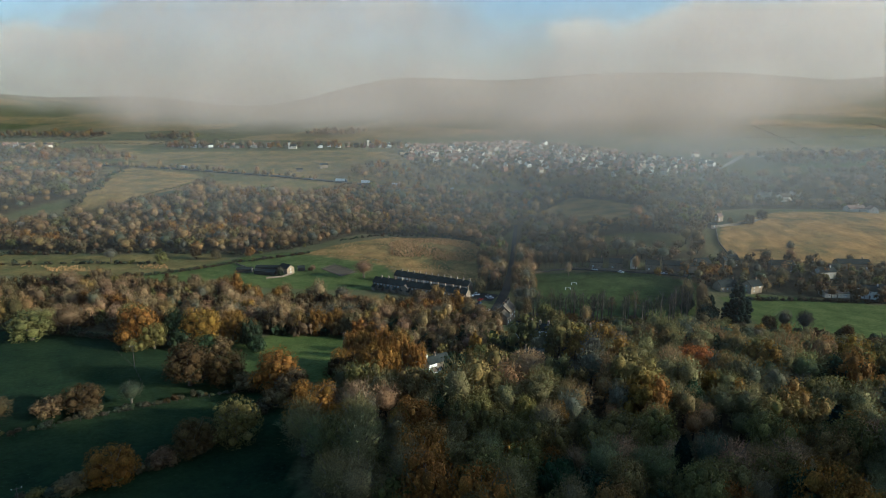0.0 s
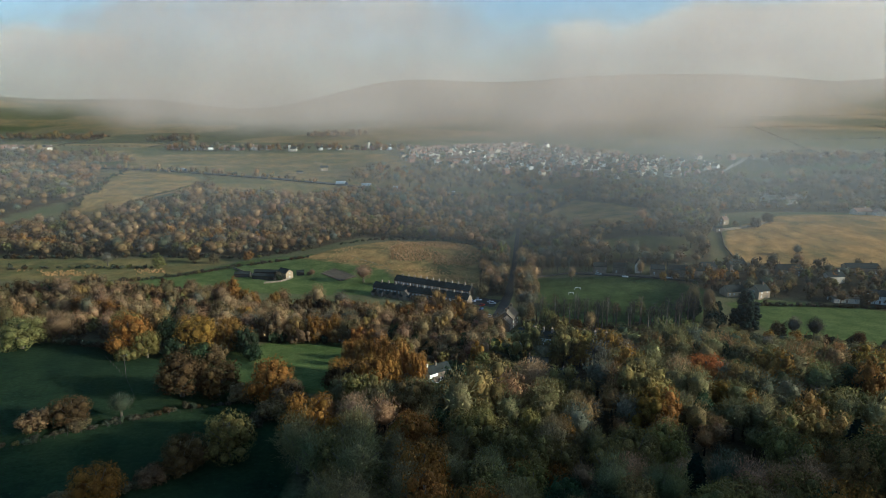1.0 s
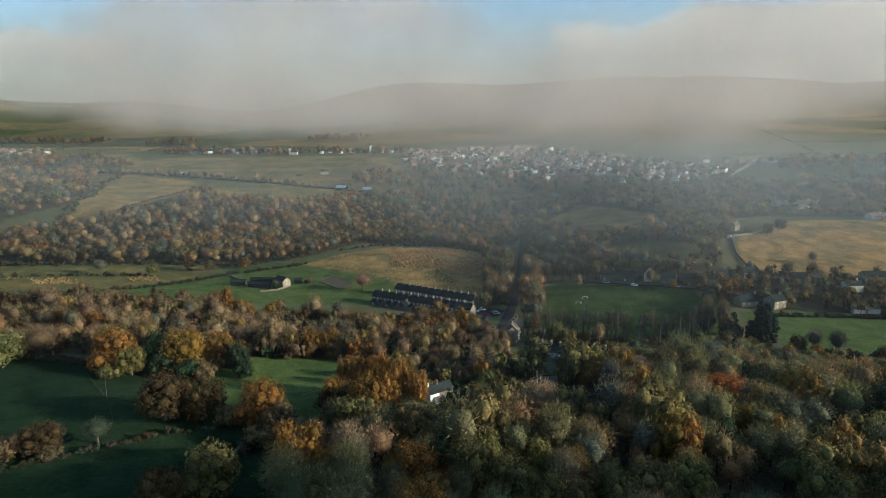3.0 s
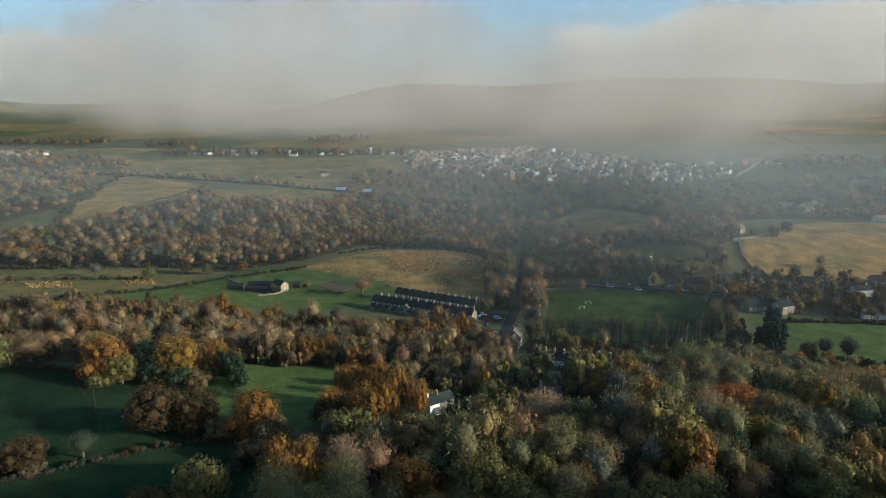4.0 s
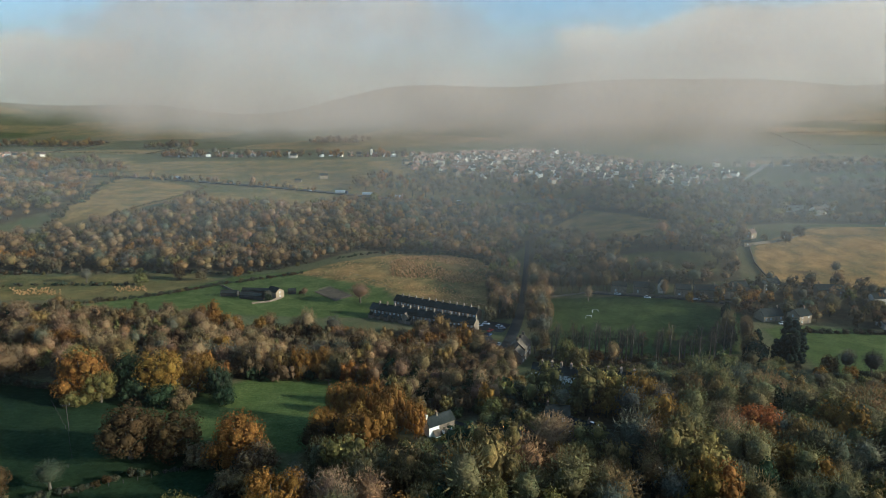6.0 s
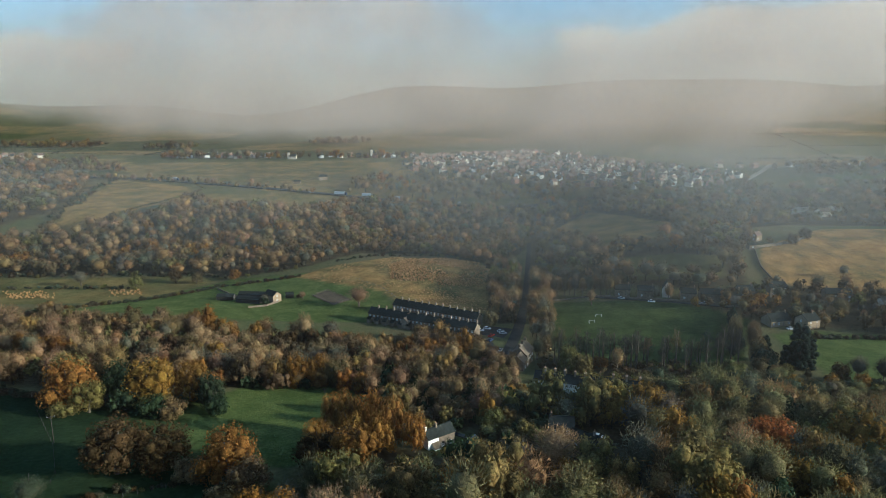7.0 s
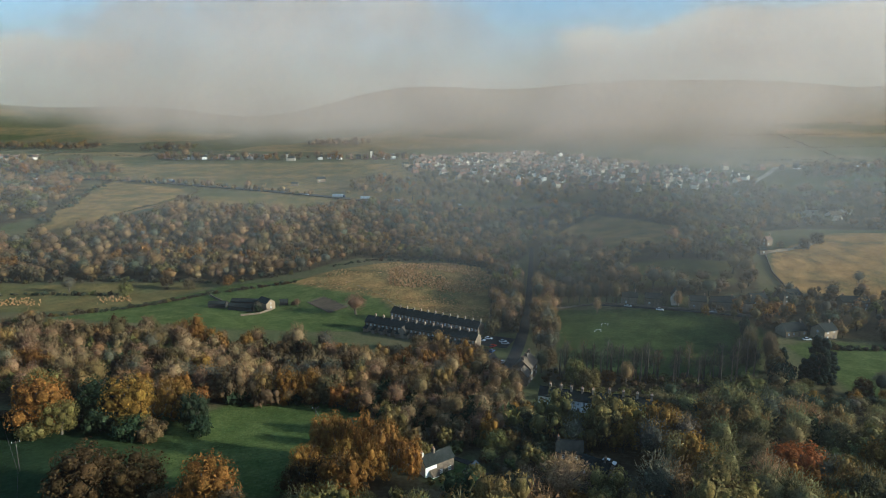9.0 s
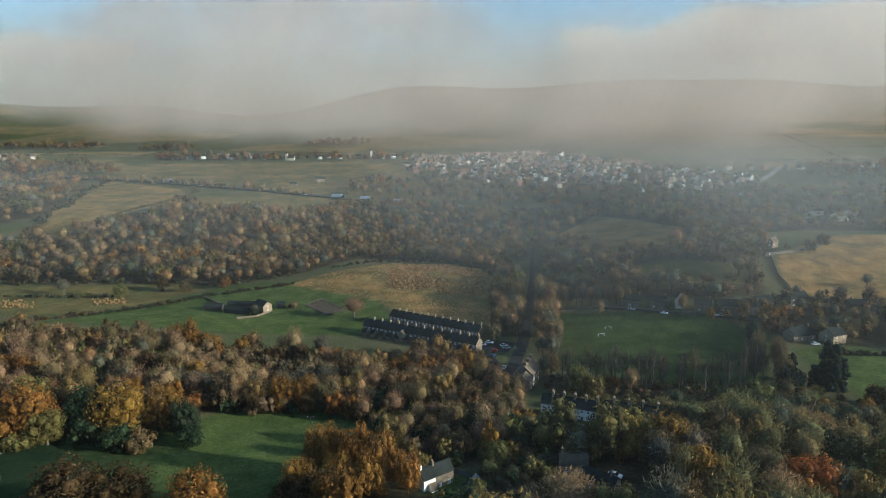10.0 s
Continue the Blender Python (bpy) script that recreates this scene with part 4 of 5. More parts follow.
# Houses east of the pitch
house("villa", "buff stone villa with a sunlit gable and dark roof", 199, 377, 22, 9.5, 8.0, 4.8, 2.8, BUFF, SLATE, (0.3,), 2, gable_windows=2)
house("house", "white-fronted house with a long dark roof", 184, 381, 14, 13, 8, 3.0, 3.2, BUFF, SLATE, (0.4,), 4, 1)
house("bungalow", "flat pale-roofed bungalow beside the meadow", 247, 369, -3, 15, 8, 2.9, 1.1, CREAM, STONE_SLATE, (), 3, 1)
house("house", "white house with two gables and slate roof", 267, 367, -20, 11, 8, 5.0, 2.6, WHITE, SLATE, (0.4,), 3)
house("house", "stone house with slate roof by the meadow", 282, 371, 6, 12, 8, 4.6, 2.6, TERRACE_STONE, SLATE, (0.4,), 2)
house("house", "broad stone house among garden trees", 237, 414, -6, 15, 8, 5.4, 2.6, TERRACE_STONE, SLATE, (-0.4, 0.4), 4)
house("house", "stone house with slate roof among garden trees", 205, 424, 10, 12, 8, 5.2, 2.6, DARK_STONE, SLATE, (0.4,), 3)
house("house", "long dark house below the tan hill", 290, 419, -4, 22, 8, 4.6, 2.4, DARK_STONE, SLATE, (0.3,), 4)
house("house", "pale cottage behind the garden trees", 262, 404, 8, 12, 7, 4.4, 2.4, CREAM, SLATE, (0.3,), 3)
house("chapel", "tall white gabled house catching the sun", 138.5, 427, 74, 7, 4.4, 5.4, 3.6, CREAM, SLATE, (), 1, gable_windows=1)
for k, (x, y, turn, long, walls) in enumerate(((113, 434, -10, 9, DARK_STONE), (126, 428, -14, 10, DARK_STONE), (149, 419, -12, 9, DARK_STONE), (162, 416, -8, 13, DARK_STONE),
                                               (174, 414, -6, 9, STONE), (184, 420, 5, 10, DARK_STONE))):
    house("cottage", "dark stone cottage behind the playing field", x, y, turn, long, 6.5, 4.6, 2.4, walls, SLATE, (0.4,), 2, group="cottages behind the field")
house("farmhouse", "white farmhouse with a sunlit gable on the hill", 237, 516, 30, 6.5, 4.8, 4.2, 2.4, BUFF, TILE_ROOF, (0.4,), 2, gable_windows=2)
house("outbuilding", "small stone outbuilding at the field corner", 224, 497, 10, 6, 5, 3.0, 1.2, DARK_STONE, SLATE, (), 1, 1)
house("shed", "white garden shed on the hill", 262, 514, 10, 2.5, 2.5, 2.4, 0.8, WHITE, SLATE, (), 0, 0, door=False)
for x, y, turn, long in ((358, 634, 20, 14), (371, 645, 60, 12), (345, 650, 10, 12), (381, 652, -30, 9), (336, 641, 70, 8)):
    house("farm_barn", "pale-roofed hill farm building in the mist", x, y, turn, long, 8, 4.4, 2.8, CREAM, STONE_SLATE, (), 0, 0, door=False, category="barn", group="hill farm buildings")
house("bungalow", "broad white bungalow with a tiled roof", 386, 565, 4, 16, 9, 3.0, 2.8, CREAM, TILE_ROOF, (0.2,), 4, 1)
house("bungalow", "gabled white bungalow on the hill road", 396, 556, 80, 9, 8, 3.2, 2.8, CREAM, TILE_ROOF, (), 2, 1)
house("farmhouse", "white farmhouse far up the western slope", -516, 838, 15, 12, 8, 5.4, 3.0, CREAM, SLATE, (0.4,), 2)
house("farm_barn", "white barn far up the western slope", -528, 842, -20, 10, 7, 4, 2.2, WHITE, SLATE, (), 0, 0, category="barn")
house("farm_barn", "stone shed beside the motorway", -186, 803, 5, 8, 5, 2.6, 1.4, TERRACE_STONE, SLATE, (), 0, 0, category="barn")
house("house", "buff stone house above the motorway", -158, 822, 20, 10, 6, 4.0, 2.2, BUFF, SLATE, (0.4,), 2)
house("cottage", "white cottage at the wood's edge", 157, 199, 20, 11, 7, 4.8, 2.4, WHITE, SLATE, (0.4,), 3)

# The village and hamlets in the mist: four kinds of house, repeated along their streets
VILLAGE = [(-70, 930), (-50, 1040), (40, 1120), (130, 1130), (190, 1030), (260, 900), (365, 800), (340, 735), (250, 725), (165, 730), (80, 790), (-5, 832), (-60, 880)]
SLOTS = []
village_rng = np.random.default_rng(8)
for row, y0 in enumerate(np.arange(728, 1130, 21.0)):
    for x0 in np.arange(-90, 380, 13.5):
        x, y = x0 + (row % 2) * 7 + village_rng.uniform(-2.5, 2.5), y0 + village_rng.uniform(-5, 5) + 6 * math.sin(x0 / 60)
        if float(inside(x, y, VILLAGE)) > 0 and village_rng.random() < 0.72:
            SLOTS.append((x, y, 38 + 10 * math.sin(x0 / 50 + row * 1.7) + village_rng.choice([0, 0, 0, 90]) + village_rng.uniform(-8, 8), "houses of the misty village"))
for cx0, cy0, wide, count, group in ((-725, 1048, 70, 14, "houses of the western hamlet"), (-375, 1062, 90, 20, "houses along the hill road"),
                                     (-120, 1058, 90, 12, "houses along the hill road"), (470, 880, 110, 9, "houses on the eastern road")):
    for k in range(count):
        SLOTS.append((cx0 + (k / count - 0.5) * 2 * wide + village_rng.uniform(-4, 4), cy0 + village_rng.uniform(-12, 12), village_rng.uniform(10, 60), group))
KINDS_FAR = [("white rendered village house in the mist", WHITE, SLATE), ("brick village house in the mist", BRICK, TILE_ROOF), ("cream village house in the mist", CREAM, TILE_ROOF), ("stone village house in the mist", STONE, SLATE)]
models = {}
for x, y, turn, group in SLOTS:
    k = int(village_rng.choice(4, p=[0.13, 0.30, 0.35, 0.22]))
    m = pose(x, y, float(ground(x, y)), 0, 0, turn)
    if (k, group) not in models:
        ob = house("village_house", KINDS_FAR[k][0], 0, 0, 0, 8.0, 6.2, 4.6, 2.7, KINDS_FAR[k][1], KINDS_FAR[k][2], (0.4,), 0, door=False, group=group)
        ob.matrix_basis = m
        models[k, group] = ob
    else:
        copy_thing(models[k, group], m)
house("school", "long brick school building in the misty village", 22, 880, 4, 34, 11, 5.5, 3.0, BRICK, TILE_ROOF, (), 8)
tower = new("church")
tower.matrix_basis = pose(-256, 1036, float(ground(-256, 1036)))
tagged(tower, "white church with a tall tower in the mist", "church")
part("tower", sheet("tower", *boxes((0, 0, 4, 3.6, 3.6, 12), (0, 0, 10.1, 4.0, 4.0, 0.5)), [CREAM]), tower)
part("spire", sheet("spire", *tube((0, 0, 10.2), (0, 0, 14), 2.0, 0.1, 4), [SLATE]), tower)
part("nave", with_mat(wall_shell(11, 6, 4.5, 3), CREAM), tower, at=pose(7, 0, 0))
part("roof", sheet("roof", *roof_shell(11, 6, 4.5, 3), [SLATE]), tower, at=pose(7, 0, 0))
copy_thing(tower, pose(-130, 1090, float(ground(-130, 1090)), 0, 0, 20))


# ---- roads, yards and what stands on them ----
MOTORWAY = [(-620, 900), (-462, 862), (-392, 848), (-322, 822), (-174, 762), (-107, 742), (-9, 724), (60, 712), (160, 708)]
strip("motorway", MOTORWAY, 19.0, TARMAC, "hazy motorway along the foot of the slope", "motorway", 0.3)
strip("hill_road", [(300, 712), (345, 770), (400, 840), (440, 900)], 7.0, GRAVEL, "pale road climbing through the mist", "road", 0.2)
strip("field_road", [(96, 437), (120, 425), (146, 414), (170, 405)], 4.0, TARMAC, "lane behind the playing field", "lane")
strip("car_park", [(20, 386), (34, 380)], 22.0, TARMAC, "tarmac car park beside the terraces", "car park")


def laid(name, poly, mat, label, category, lift=0.15):
    """A flat-topped patch laid on the land."""
    p = np.array(poly, float)
    top = np.column_stack([p, ground(p[:, 0], p[:, 1]) + lift])
    low = top - (0, 0, 1.0)
    n = len(p)
    me = bpy.data.meshes.new(name)
    me.from_pydata(np.concatenate([top, low]).tolist(), [], [tuple(range(n))] + [(i, n + i, n + (i + 1) % n, (i + 1) % n) for i in range(n)])
    me.materials.append(mat)
    return tagged(new(name, me), label, category, kind="structure")


laid("riding_yard", [(-92, 455), (-74, 435), (-64, 447), (-84, 467)], GRIT, "dark fenced riding yard of trodden grit", "yard", 0.2)
laid("garden_path", [(4, 243), (11, 238), (14, 229), (12, 227), (9, 236), (3, 241)], TARMAC, "garden drive beside the cottages", "path", 0.2)


def car(x, y, turn, paint, label, group="", lift=0.12):
    ob = new("car")
    ob.matrix_basis = pose(x, y, float(ground(x, y)) + lift, 0, 0, turn)
    tagged(ob, label, "car", group)

    def body():
        sec = [(-2.1, 0.35), (-2.15, 0.75), (-2.0, 0.95), (-1.2, 1.0), (0.9, 1.0), (1.9, 0.85), (2.1, 0.6), (2.05, 0.35)]
        v = [(px, s * (0.86 if 0.3 < z < 0.9 else 0.8), z) for s in (-1, 1) for px, z in sec]
        f = [tuple(range(8))[::-1], tuple(range(8, 16))] + [(i, (i + 1) % 8, 8 + (i + 1) % 8, 8 + i) for i in range(8)]
        me = bpy.data.meshes.new("body")
        me.from_pydata(v, [], f)
        return with_mat(me, paint)

    def cabin(grow, mat):
        v = [(px, s * w * grow, z) for s in (-1, 1) for px, z, w in ((-1.75, 1.0, 0.76), (-1.25, 1.45, 0.62), (0.3, 1.47, 0.62), (1.0, 1.0, 0.76))]
        me = bpy.data.meshes.new("cabin")
        me.from_pydata(v, [], [(3, 2, 1, 0), (4, 5, 6, 7), (0, 1, 5, 4), (1, 2, 6, 5), (2, 3, 7, 6), (3, 0, 4, 7)])
        return with_mat(me, mat)
    part("body", kept(("car", paint.name), body), ob)
    part("cabin", kept("cabin", lambda: cabin(1, GLASS)), ob, "glazed cabin")
    part("roof_panel", kept(("top", paint.name), lambda: sheet("roof_panel", *boxes((-0.48, 0, 1.485, 1.5, 1.2, 0.05)), [paint])), ob)
    wheel = kept("wheel", lambda: sheet("wheel", *joined([tube((0, -0.1, 0), (0, 0.1, 0), 0.31, 0.31, 10), tube((0, -0.11, 0), (0, -0.1, 0), 0.01, 0.31, 10), tube((0, 0.1, 0), (0, 0.11, 0), 0.31, 0.01, 10)]), [RUBBER]))
    for wx in (-1.35, 1.3):
        for wy in (-0.78, 0.78):
            part("wheel", wheel, ob, at=pose(wx, wy, 0.31))
    return ob


RUBBER = mottled("tyre_rubber", (0.02, 0.02, 0.02), (0.03, 0.03, 0.03), 3.0, 0.8)
WHITE_CAR, GREY_CAR = mottled("white_car_paint", (0.7, 0.7, 0.7), (0.78, 0.78, 0.78), 0.5, 0.25), mottled("silver_car_paint", (0.35, 0.36, 0.37), (0.42, 0.42, 0.43), 0.5, 0.3)
BLUE_CAR, RED_CAR = mottled("dark_blue_car_paint", (0.02, 0.035, 0.09), (0.03, 0.05, 0.11), 0.5, 0.25), mottled("red_car_paint", (0.3, 0.03, 0.025), (0.36, 0.04, 0.03), 0.5, 0.25)
for x, y, turn, paint, words in (
        (19.5, 387, -28, WHITE_CAR, "white car parked by the terrace"), (23.5, 390, -20, WHITE_CAR, "white car parked by the terrace"), (31, 385, 5, GREY_CAR, "silver car in the car park"),
        (32, 381.5, 5, GREY_CAR, "silver car in the car park"), (24, 369, 60, BLUE_CAR, "dark blue car beside the lane"), (28, 352, 70, GREY_CAR, "silver car beside the lane"),
        (25, 377, 50, RED_CAR, "red car near the terrace end"), (51, 239, -30, WHITE_CAR, "white car outside a cottage in the wood"), (127, 418.5, -25, WHITE_CAR, "white car behind the playing field"),
        (153, 411, 0, WHITE_CAR, "white car under bare trees"), (157, 410, -5, GREY_CAR, "silver car under bare trees"), (111, 428.5, -20, GREY_CAR, "silver car on the field lane"),
        (188, 372.5, 0, WHITE_CAR, "white car outside the white house"), (160, 246, 10, WHITE_CAR, "white car in a clearing"), (255, 424, -5, WHITE_CAR, "white car by the houses"),
        (275, 424, -5, RED_CAR, "red car by the houses")):
    car(x, y, turn, paint, words)


def lorry(x, y, turn, box_mat, label):
    ob = new("lorry")
    ob.matrix_basis = pose(x, y, float(ground(x, y)) + 0.35, 0, 0, turn)
    tagged(ob, label, "lorry", "lorries on the motorway")
    part("trailer", sheet("trailer", *boxes((-1.5, 0, 2.5, 12, 2.5, 2.8)), [box_mat]), ob)
    part("cab", sheet("cab", *boxes((5.9, 0, 1.9, 2.2, 2.4, 2.6)), [BLUE_CAR]), ob)
    part("chassis", sheet("chassis", *boxes((0, 0, 0.9, 14, 1.0, 0.4)), [RUBBER]), ob)
    wheel = kept("big_wheel", lambda: sheet("wheel", *joined([tube((0, -0.15, 0), (0, 0.15, 0), 0.5, 0.5, 10), tube((0, -0.16, 0), (0, -0.15, 0), 0.01, 0.5, 10), tube((0, 0.15, 0), (0, 0.16, 0), 0.5, 0.01, 10)]), [RUBBER]))
    for wx in (-6, -4.7, 3.2, 5.8):
        for wy in (-1.1, 1.1):
            part("wheel", wheel, ob, at=pose(wx, wy, 0.5))


for x, y, turn, mat, words in ((-122, 744, -15, WHITE_CAR, "white lorry on the motorway"), (-90, 739, -12, WHITE_CAR, "white lorry on the motorway"), (-52, 731, -11, GREY_CAR, "silver lorry on the motorway"),
                               (-352, 834, -18, GREY_CAR, "silver lorry on the motorway")):
    lorry(x, y, turn, mat, words)
for k, (x, y) in enumerate(((-20, 725), (12, 719), (-160, 757), (-270, 801), (-300, 812))):
    car(x, y + (5 if k % 2 else -5), -14 + 180 * (k % 2), (WHITE_CAR, GREY_CAR)[k % 2], "light-coloured car on the motorway", "cars on the motorway", 0.35)


# ---- goals, poles, fences, walls ----
def goal(x, y, turn):
    ob = new("football_goal")
    ob.matrix_basis = pose(x, y, float(ground(x, y)), 0, 0, turn)
    tagged(ob, "white tubular football goal on the grass pitch", "goal", "goals on the pitch")
    for sx in (-1, 1):
        part("post", kept("gpost", lambda: sheet("post", *tube((0, 0, -0.1), (0, 0, 1.75), 0.06, 0.06, 8), [PAINT])), ob, at=pose(sx * 1.75, 0, 0))
        part("back_stay", kept("gstay", lambda: sheet("back_stay", *tube((0, 0, 1.7), (0, 1.2, 0), 0.04, 0.04, 6), [PAINT])), ob, at=pose(sx * 1.75, 0, 0))
    part("crossbar", kept("gbar", lambda: sheet("crossbar", *tube((-1.8, 0, 1.72), (1.8, 0, 1.72), 0.05, 0.05, 8), [PAINT])), ob)


goal(91, 404, 4)
goal(85, 395, 12)


def utility_pole(x, y, turn, tall, stays=True, transformer=False):
    ob = new("utility_pole")
    ob.matrix_basis = pose(x, y, float(ground(x, y)), 0, 0, turn)
    tagged(ob, "wooden electricity pole with cross-arm and insulators", "utility pole", "poles of the power line")
    part("pole", sheet("pole", *tube((0, 0, -0.5), (0, 0, tall), 0.15, 0.10, 8), [DARK_TIMBER]), ob)
    part("cross_arm", sheet("cross_arm", *boxes((0, 0.14, tall - 0.4, 2.2, 0.12, 0.14)), [DARK_TIMBER]), ob)
    for dx in (-0.95, 0, 0.95):
        part("insulator", kept("insulator", lambda: sheet("insulator", *tube((0, 0, 0), (0, 0, 0.3), 0.07, 0.05, 6), [PAINT])), ob, at=pose(dx, 0.14, tall - 0.33))
    if stays:
        part("stay_wire", sheet("stay_wire", *tube((0, 0, tall - 1), (4.2, -1.5, -0.3), 0.03, 0.03, 4), [STEEL]), ob)


utility_pole(-45, 266, 10, 8.5)
utility_pole(-120, 224, 30, 9, False)
utility_pole(-97, 125, 35, 9, False)
utility_pole(-183, 269, 30, 9, False)


def post_fence(line, step, label, tall=1.25, rails=0, mat=None):
    """Posts along a plan line, with rails or wires between them."""
    ob = new("fence")
    x0, y0 = line[0]
    z0 = float(ground(x0, y0))
    ob.matrix_basis = pose(x0, y0, z0)
    tagged(ob, label, "fence")
    me = kept(("fpost", tall, mat), lambda: sheet("post", *boxes((0, 0, tall / 2 - 0.2, 0.12, 0.12, tall + 0.4)), [mat or TIMBER]))
    tops = []
    for (ax, ay), (bx, by) in zip(line, line[1:]):
        n = max(1, int(math.hypot(bx - ax, by - ay) / step))
        for k in range(n):
            x, y = ax + (bx - ax) * k / n, ay + (by - ay) * k / n
            tops.append((x - x0, y - y0, float(ground(x, y)) - z0))
    for p in tops:
        part("post", me, ob, at=pose(*p))
    for h in np.linspace(0.45, tall - 0.15, max(rails, 2)):
        w = 0.05 if rails else 0.012
        pieces = [tube(np.array(a) + (0, 0, h), np.array(b) + (0, 0, h), w, w, 4) for a, b in zip(tops, tops[1:])]
        part("rail" if rails else "wire", sheet("rail", *joined(pieces), [mat or (TIMBER if rails else STEEL)]), ob)


post_fence([(-131, 160), (-113, 176), (-93, 191), (-72, 203), (-56, 205)], 3.2, "post and wire fence along the field hedge", mat=DARK_TIMBER)
post_fence([(-92, 455), (-74, 435), (-64, 447), (-84, 467), (-92, 455)], 2.6, "timber rail fence round the riding yard", 1.4, 3)
post_fence([(-140, 246), (-119, 222), (-108, 206), (-104, 196)], 4, "wire fence running down the pasture", mat=DARK_TIMBER)


def stone_wall(line, tall, label, thick=0.5, mat=None):
    """A dry-stone wall following the land."""
    pts = []
    for (ax, ay), (bx, by) in zip(line, line[1:]):
        n = max(1, int(math.hypot(bx - ax, by - ay) / 4))
        pts += [(ax + (bx - ax) * k / n, ay + (by - ay) * k / n) for k in range(n)]
    p = np.array(pts + [line[-1]], float)
    d = np.gradient(p, axis=0)
    d /= np.linalg.norm(d, axis=1)[:, None]
    side = np.stack([d[:, 1], -d[:, 0]], -1)
    z = ground(p[:, 0], p[:, 1])
    top = z + tall + 0.12 * np.sin(np.arange(len(p)) * 2.1)
    v = np.concatenate([np.column_stack([p + side * thick * o, h]) for o, h in ((-0.5, z - 0.5), (-0.35, top), (0.35, top), (0.5, z - 0.5))])
    n = len(p)
    f = [(r * n + i, r * n + i + 1, (r + 1) * n + i + 1, (r + 1) * n + i) for r in range(3) for i in range(n - 1)]
    return tagged(new("stone_wall", sheet("stone_wall", v, f, [mat or DARK_STONE])), label, "wall")


stone_wall([(-111, 440), (-116, 430), (-126, 424)], 1.2, "low stone wall running down from the barn", mat=TERRACE_STONE)
stone_wall([(-165, 475), (-150, 458), (-138, 447)], 1.2, "dry-stone wall above the farm sheds")
post_fence([(-75, 500), (-45, 470), (-33, 448), (-12, 436)], 3.5, "post and wire fence at the edge of the rush field")
stone_wall([(213, 435), (216, 465), (226, 496), (240, 504), (262, 508), (285, 530)], 1.3, "dark field wall round the tan hillside")
stone_wall([(224, 497), (246, 503), (270, 516)], 1.8, "pale wall below the hill farm", mat=STONE)
stone_wall([(66, 438), (96, 438), (122, 425), (176, 403)], 1.0, "low wall along the back of the playing field")


# ---- hedges and single trees of the middle ground ----
def hedge(line, step, radius, rise, table, label, rng, level=1, spread=0.6):
    rows = []
    for (ax, ay), (bx, by) in zip(line, line[1:]):
        n = max(1, int(math.hypot(bx - ax, by - ay) / step))
        for k in range(n):
            kind, tint = choose(rng, table).split()
            rows.append((kind, tint, ax + (bx - ax) * k / n + rng.normal(0, spread), ay + (by - ay) * k / n + rng.normal(0, spread), radius * rng.uniform(0.6, 1.3), rise * rng.uniform(0.7, 1.2)))
    return wood("hedge", label, rows, level, rng, "hedge")


# darkened tints, so the hedges look as dim as the shaded pastures
THORN = [("bush umber", 5), ("bush damp", 4), ("bush olive", 1), ("bush rust", 2)]
rng = np.random.default_rng(33)
hedge([(-135, 160), (-113, 178), (-93, 193), (-72, 205)], 2.2, 1.6, 0.9, THORN, "straggling brown hawthorn hedge along the pasture", rng, 1)
hedge([(-104, 131), (-81, 147), (-68, 162), (-62, 180), (-56, 200)], 1.8, 2.6, 1.0, THORN, "thick brown hedge between two pastures", rng, 1)
hedge([(-200, 262), (-174, 262), (-140, 256), (-112, 256)], 2.0, 2.8, 0.9, THORN, "olive hedge above the pasture", rng, 1)
hedge([(-240, 400), (-200, 440), (-165, 480), (-110, 503)], 2.5, 2.2, 0.9, THORN, "brown hedge along the green slope", rng, 1)
hedge([(-420, 505), (-320, 508), (-231, 514), (-165, 506), (-112, 528)], 4, 3.0, 1.0, THORN, "brown hedge below the western wood", rng, 2, 2)
hedge([(-400, 470), (-330, 474), (-280, 478), (-225, 476)], 4.5, 2.4, 0.9, THORN, "broken hedge across the rough strip", rng, 2, 2)
hedge([(39, 495), (30, 540), (-10, 574), (-60, 572), (-95, 540)], 4.5, 2.2, 0.9, THORN, "low bank of brambles round the rush field", rng, 2, 1)
hedge([(163, 390), (155, 368), (146, 346), (140, 336)], 1.6, 2.6, 2.2, [("bush dark", 1)], "tall dark evergreen hedge beside the pitch", rng, 1, 0.3)
hedge([(166, 306), (200, 292), (240, 282), (300, 262)], 3.0, 2.6, 1.0, THORN, "brown hedge below the meadow", rng, 1, 1.5)
hedge([(190, 361), (230, 359), (262, 356), (330, 350)], 2.6, 2.0, 1.0, THORN, "garden hedge above the meadow", rng, 1)
hedge([(-336, 586), (-300, 690), (-287, 770), (-310, 800)], 2.4, 1.5, 0.9, [("bush brown", 1), ("bush olive", 1)], "thin dark hedge crossing the tan slope", rng, 2, 0.4)
hedge([(-371, 610), (-400, 720), (-437, 850)], 7, 3.5, 1.0, THORN, "hedge beside the tan slope", rng, 2, 3)
for line in ([(-215, 770), (-150, 747)], [(60, 700), (-20, 716)], [(-470, 848), (-390, 830), (-300, 800), (-215, 770)]):
    hedge(line, 5, 4.0, 1.1, WEST_MIX, "trees along the motorway", rng, 2, 3)

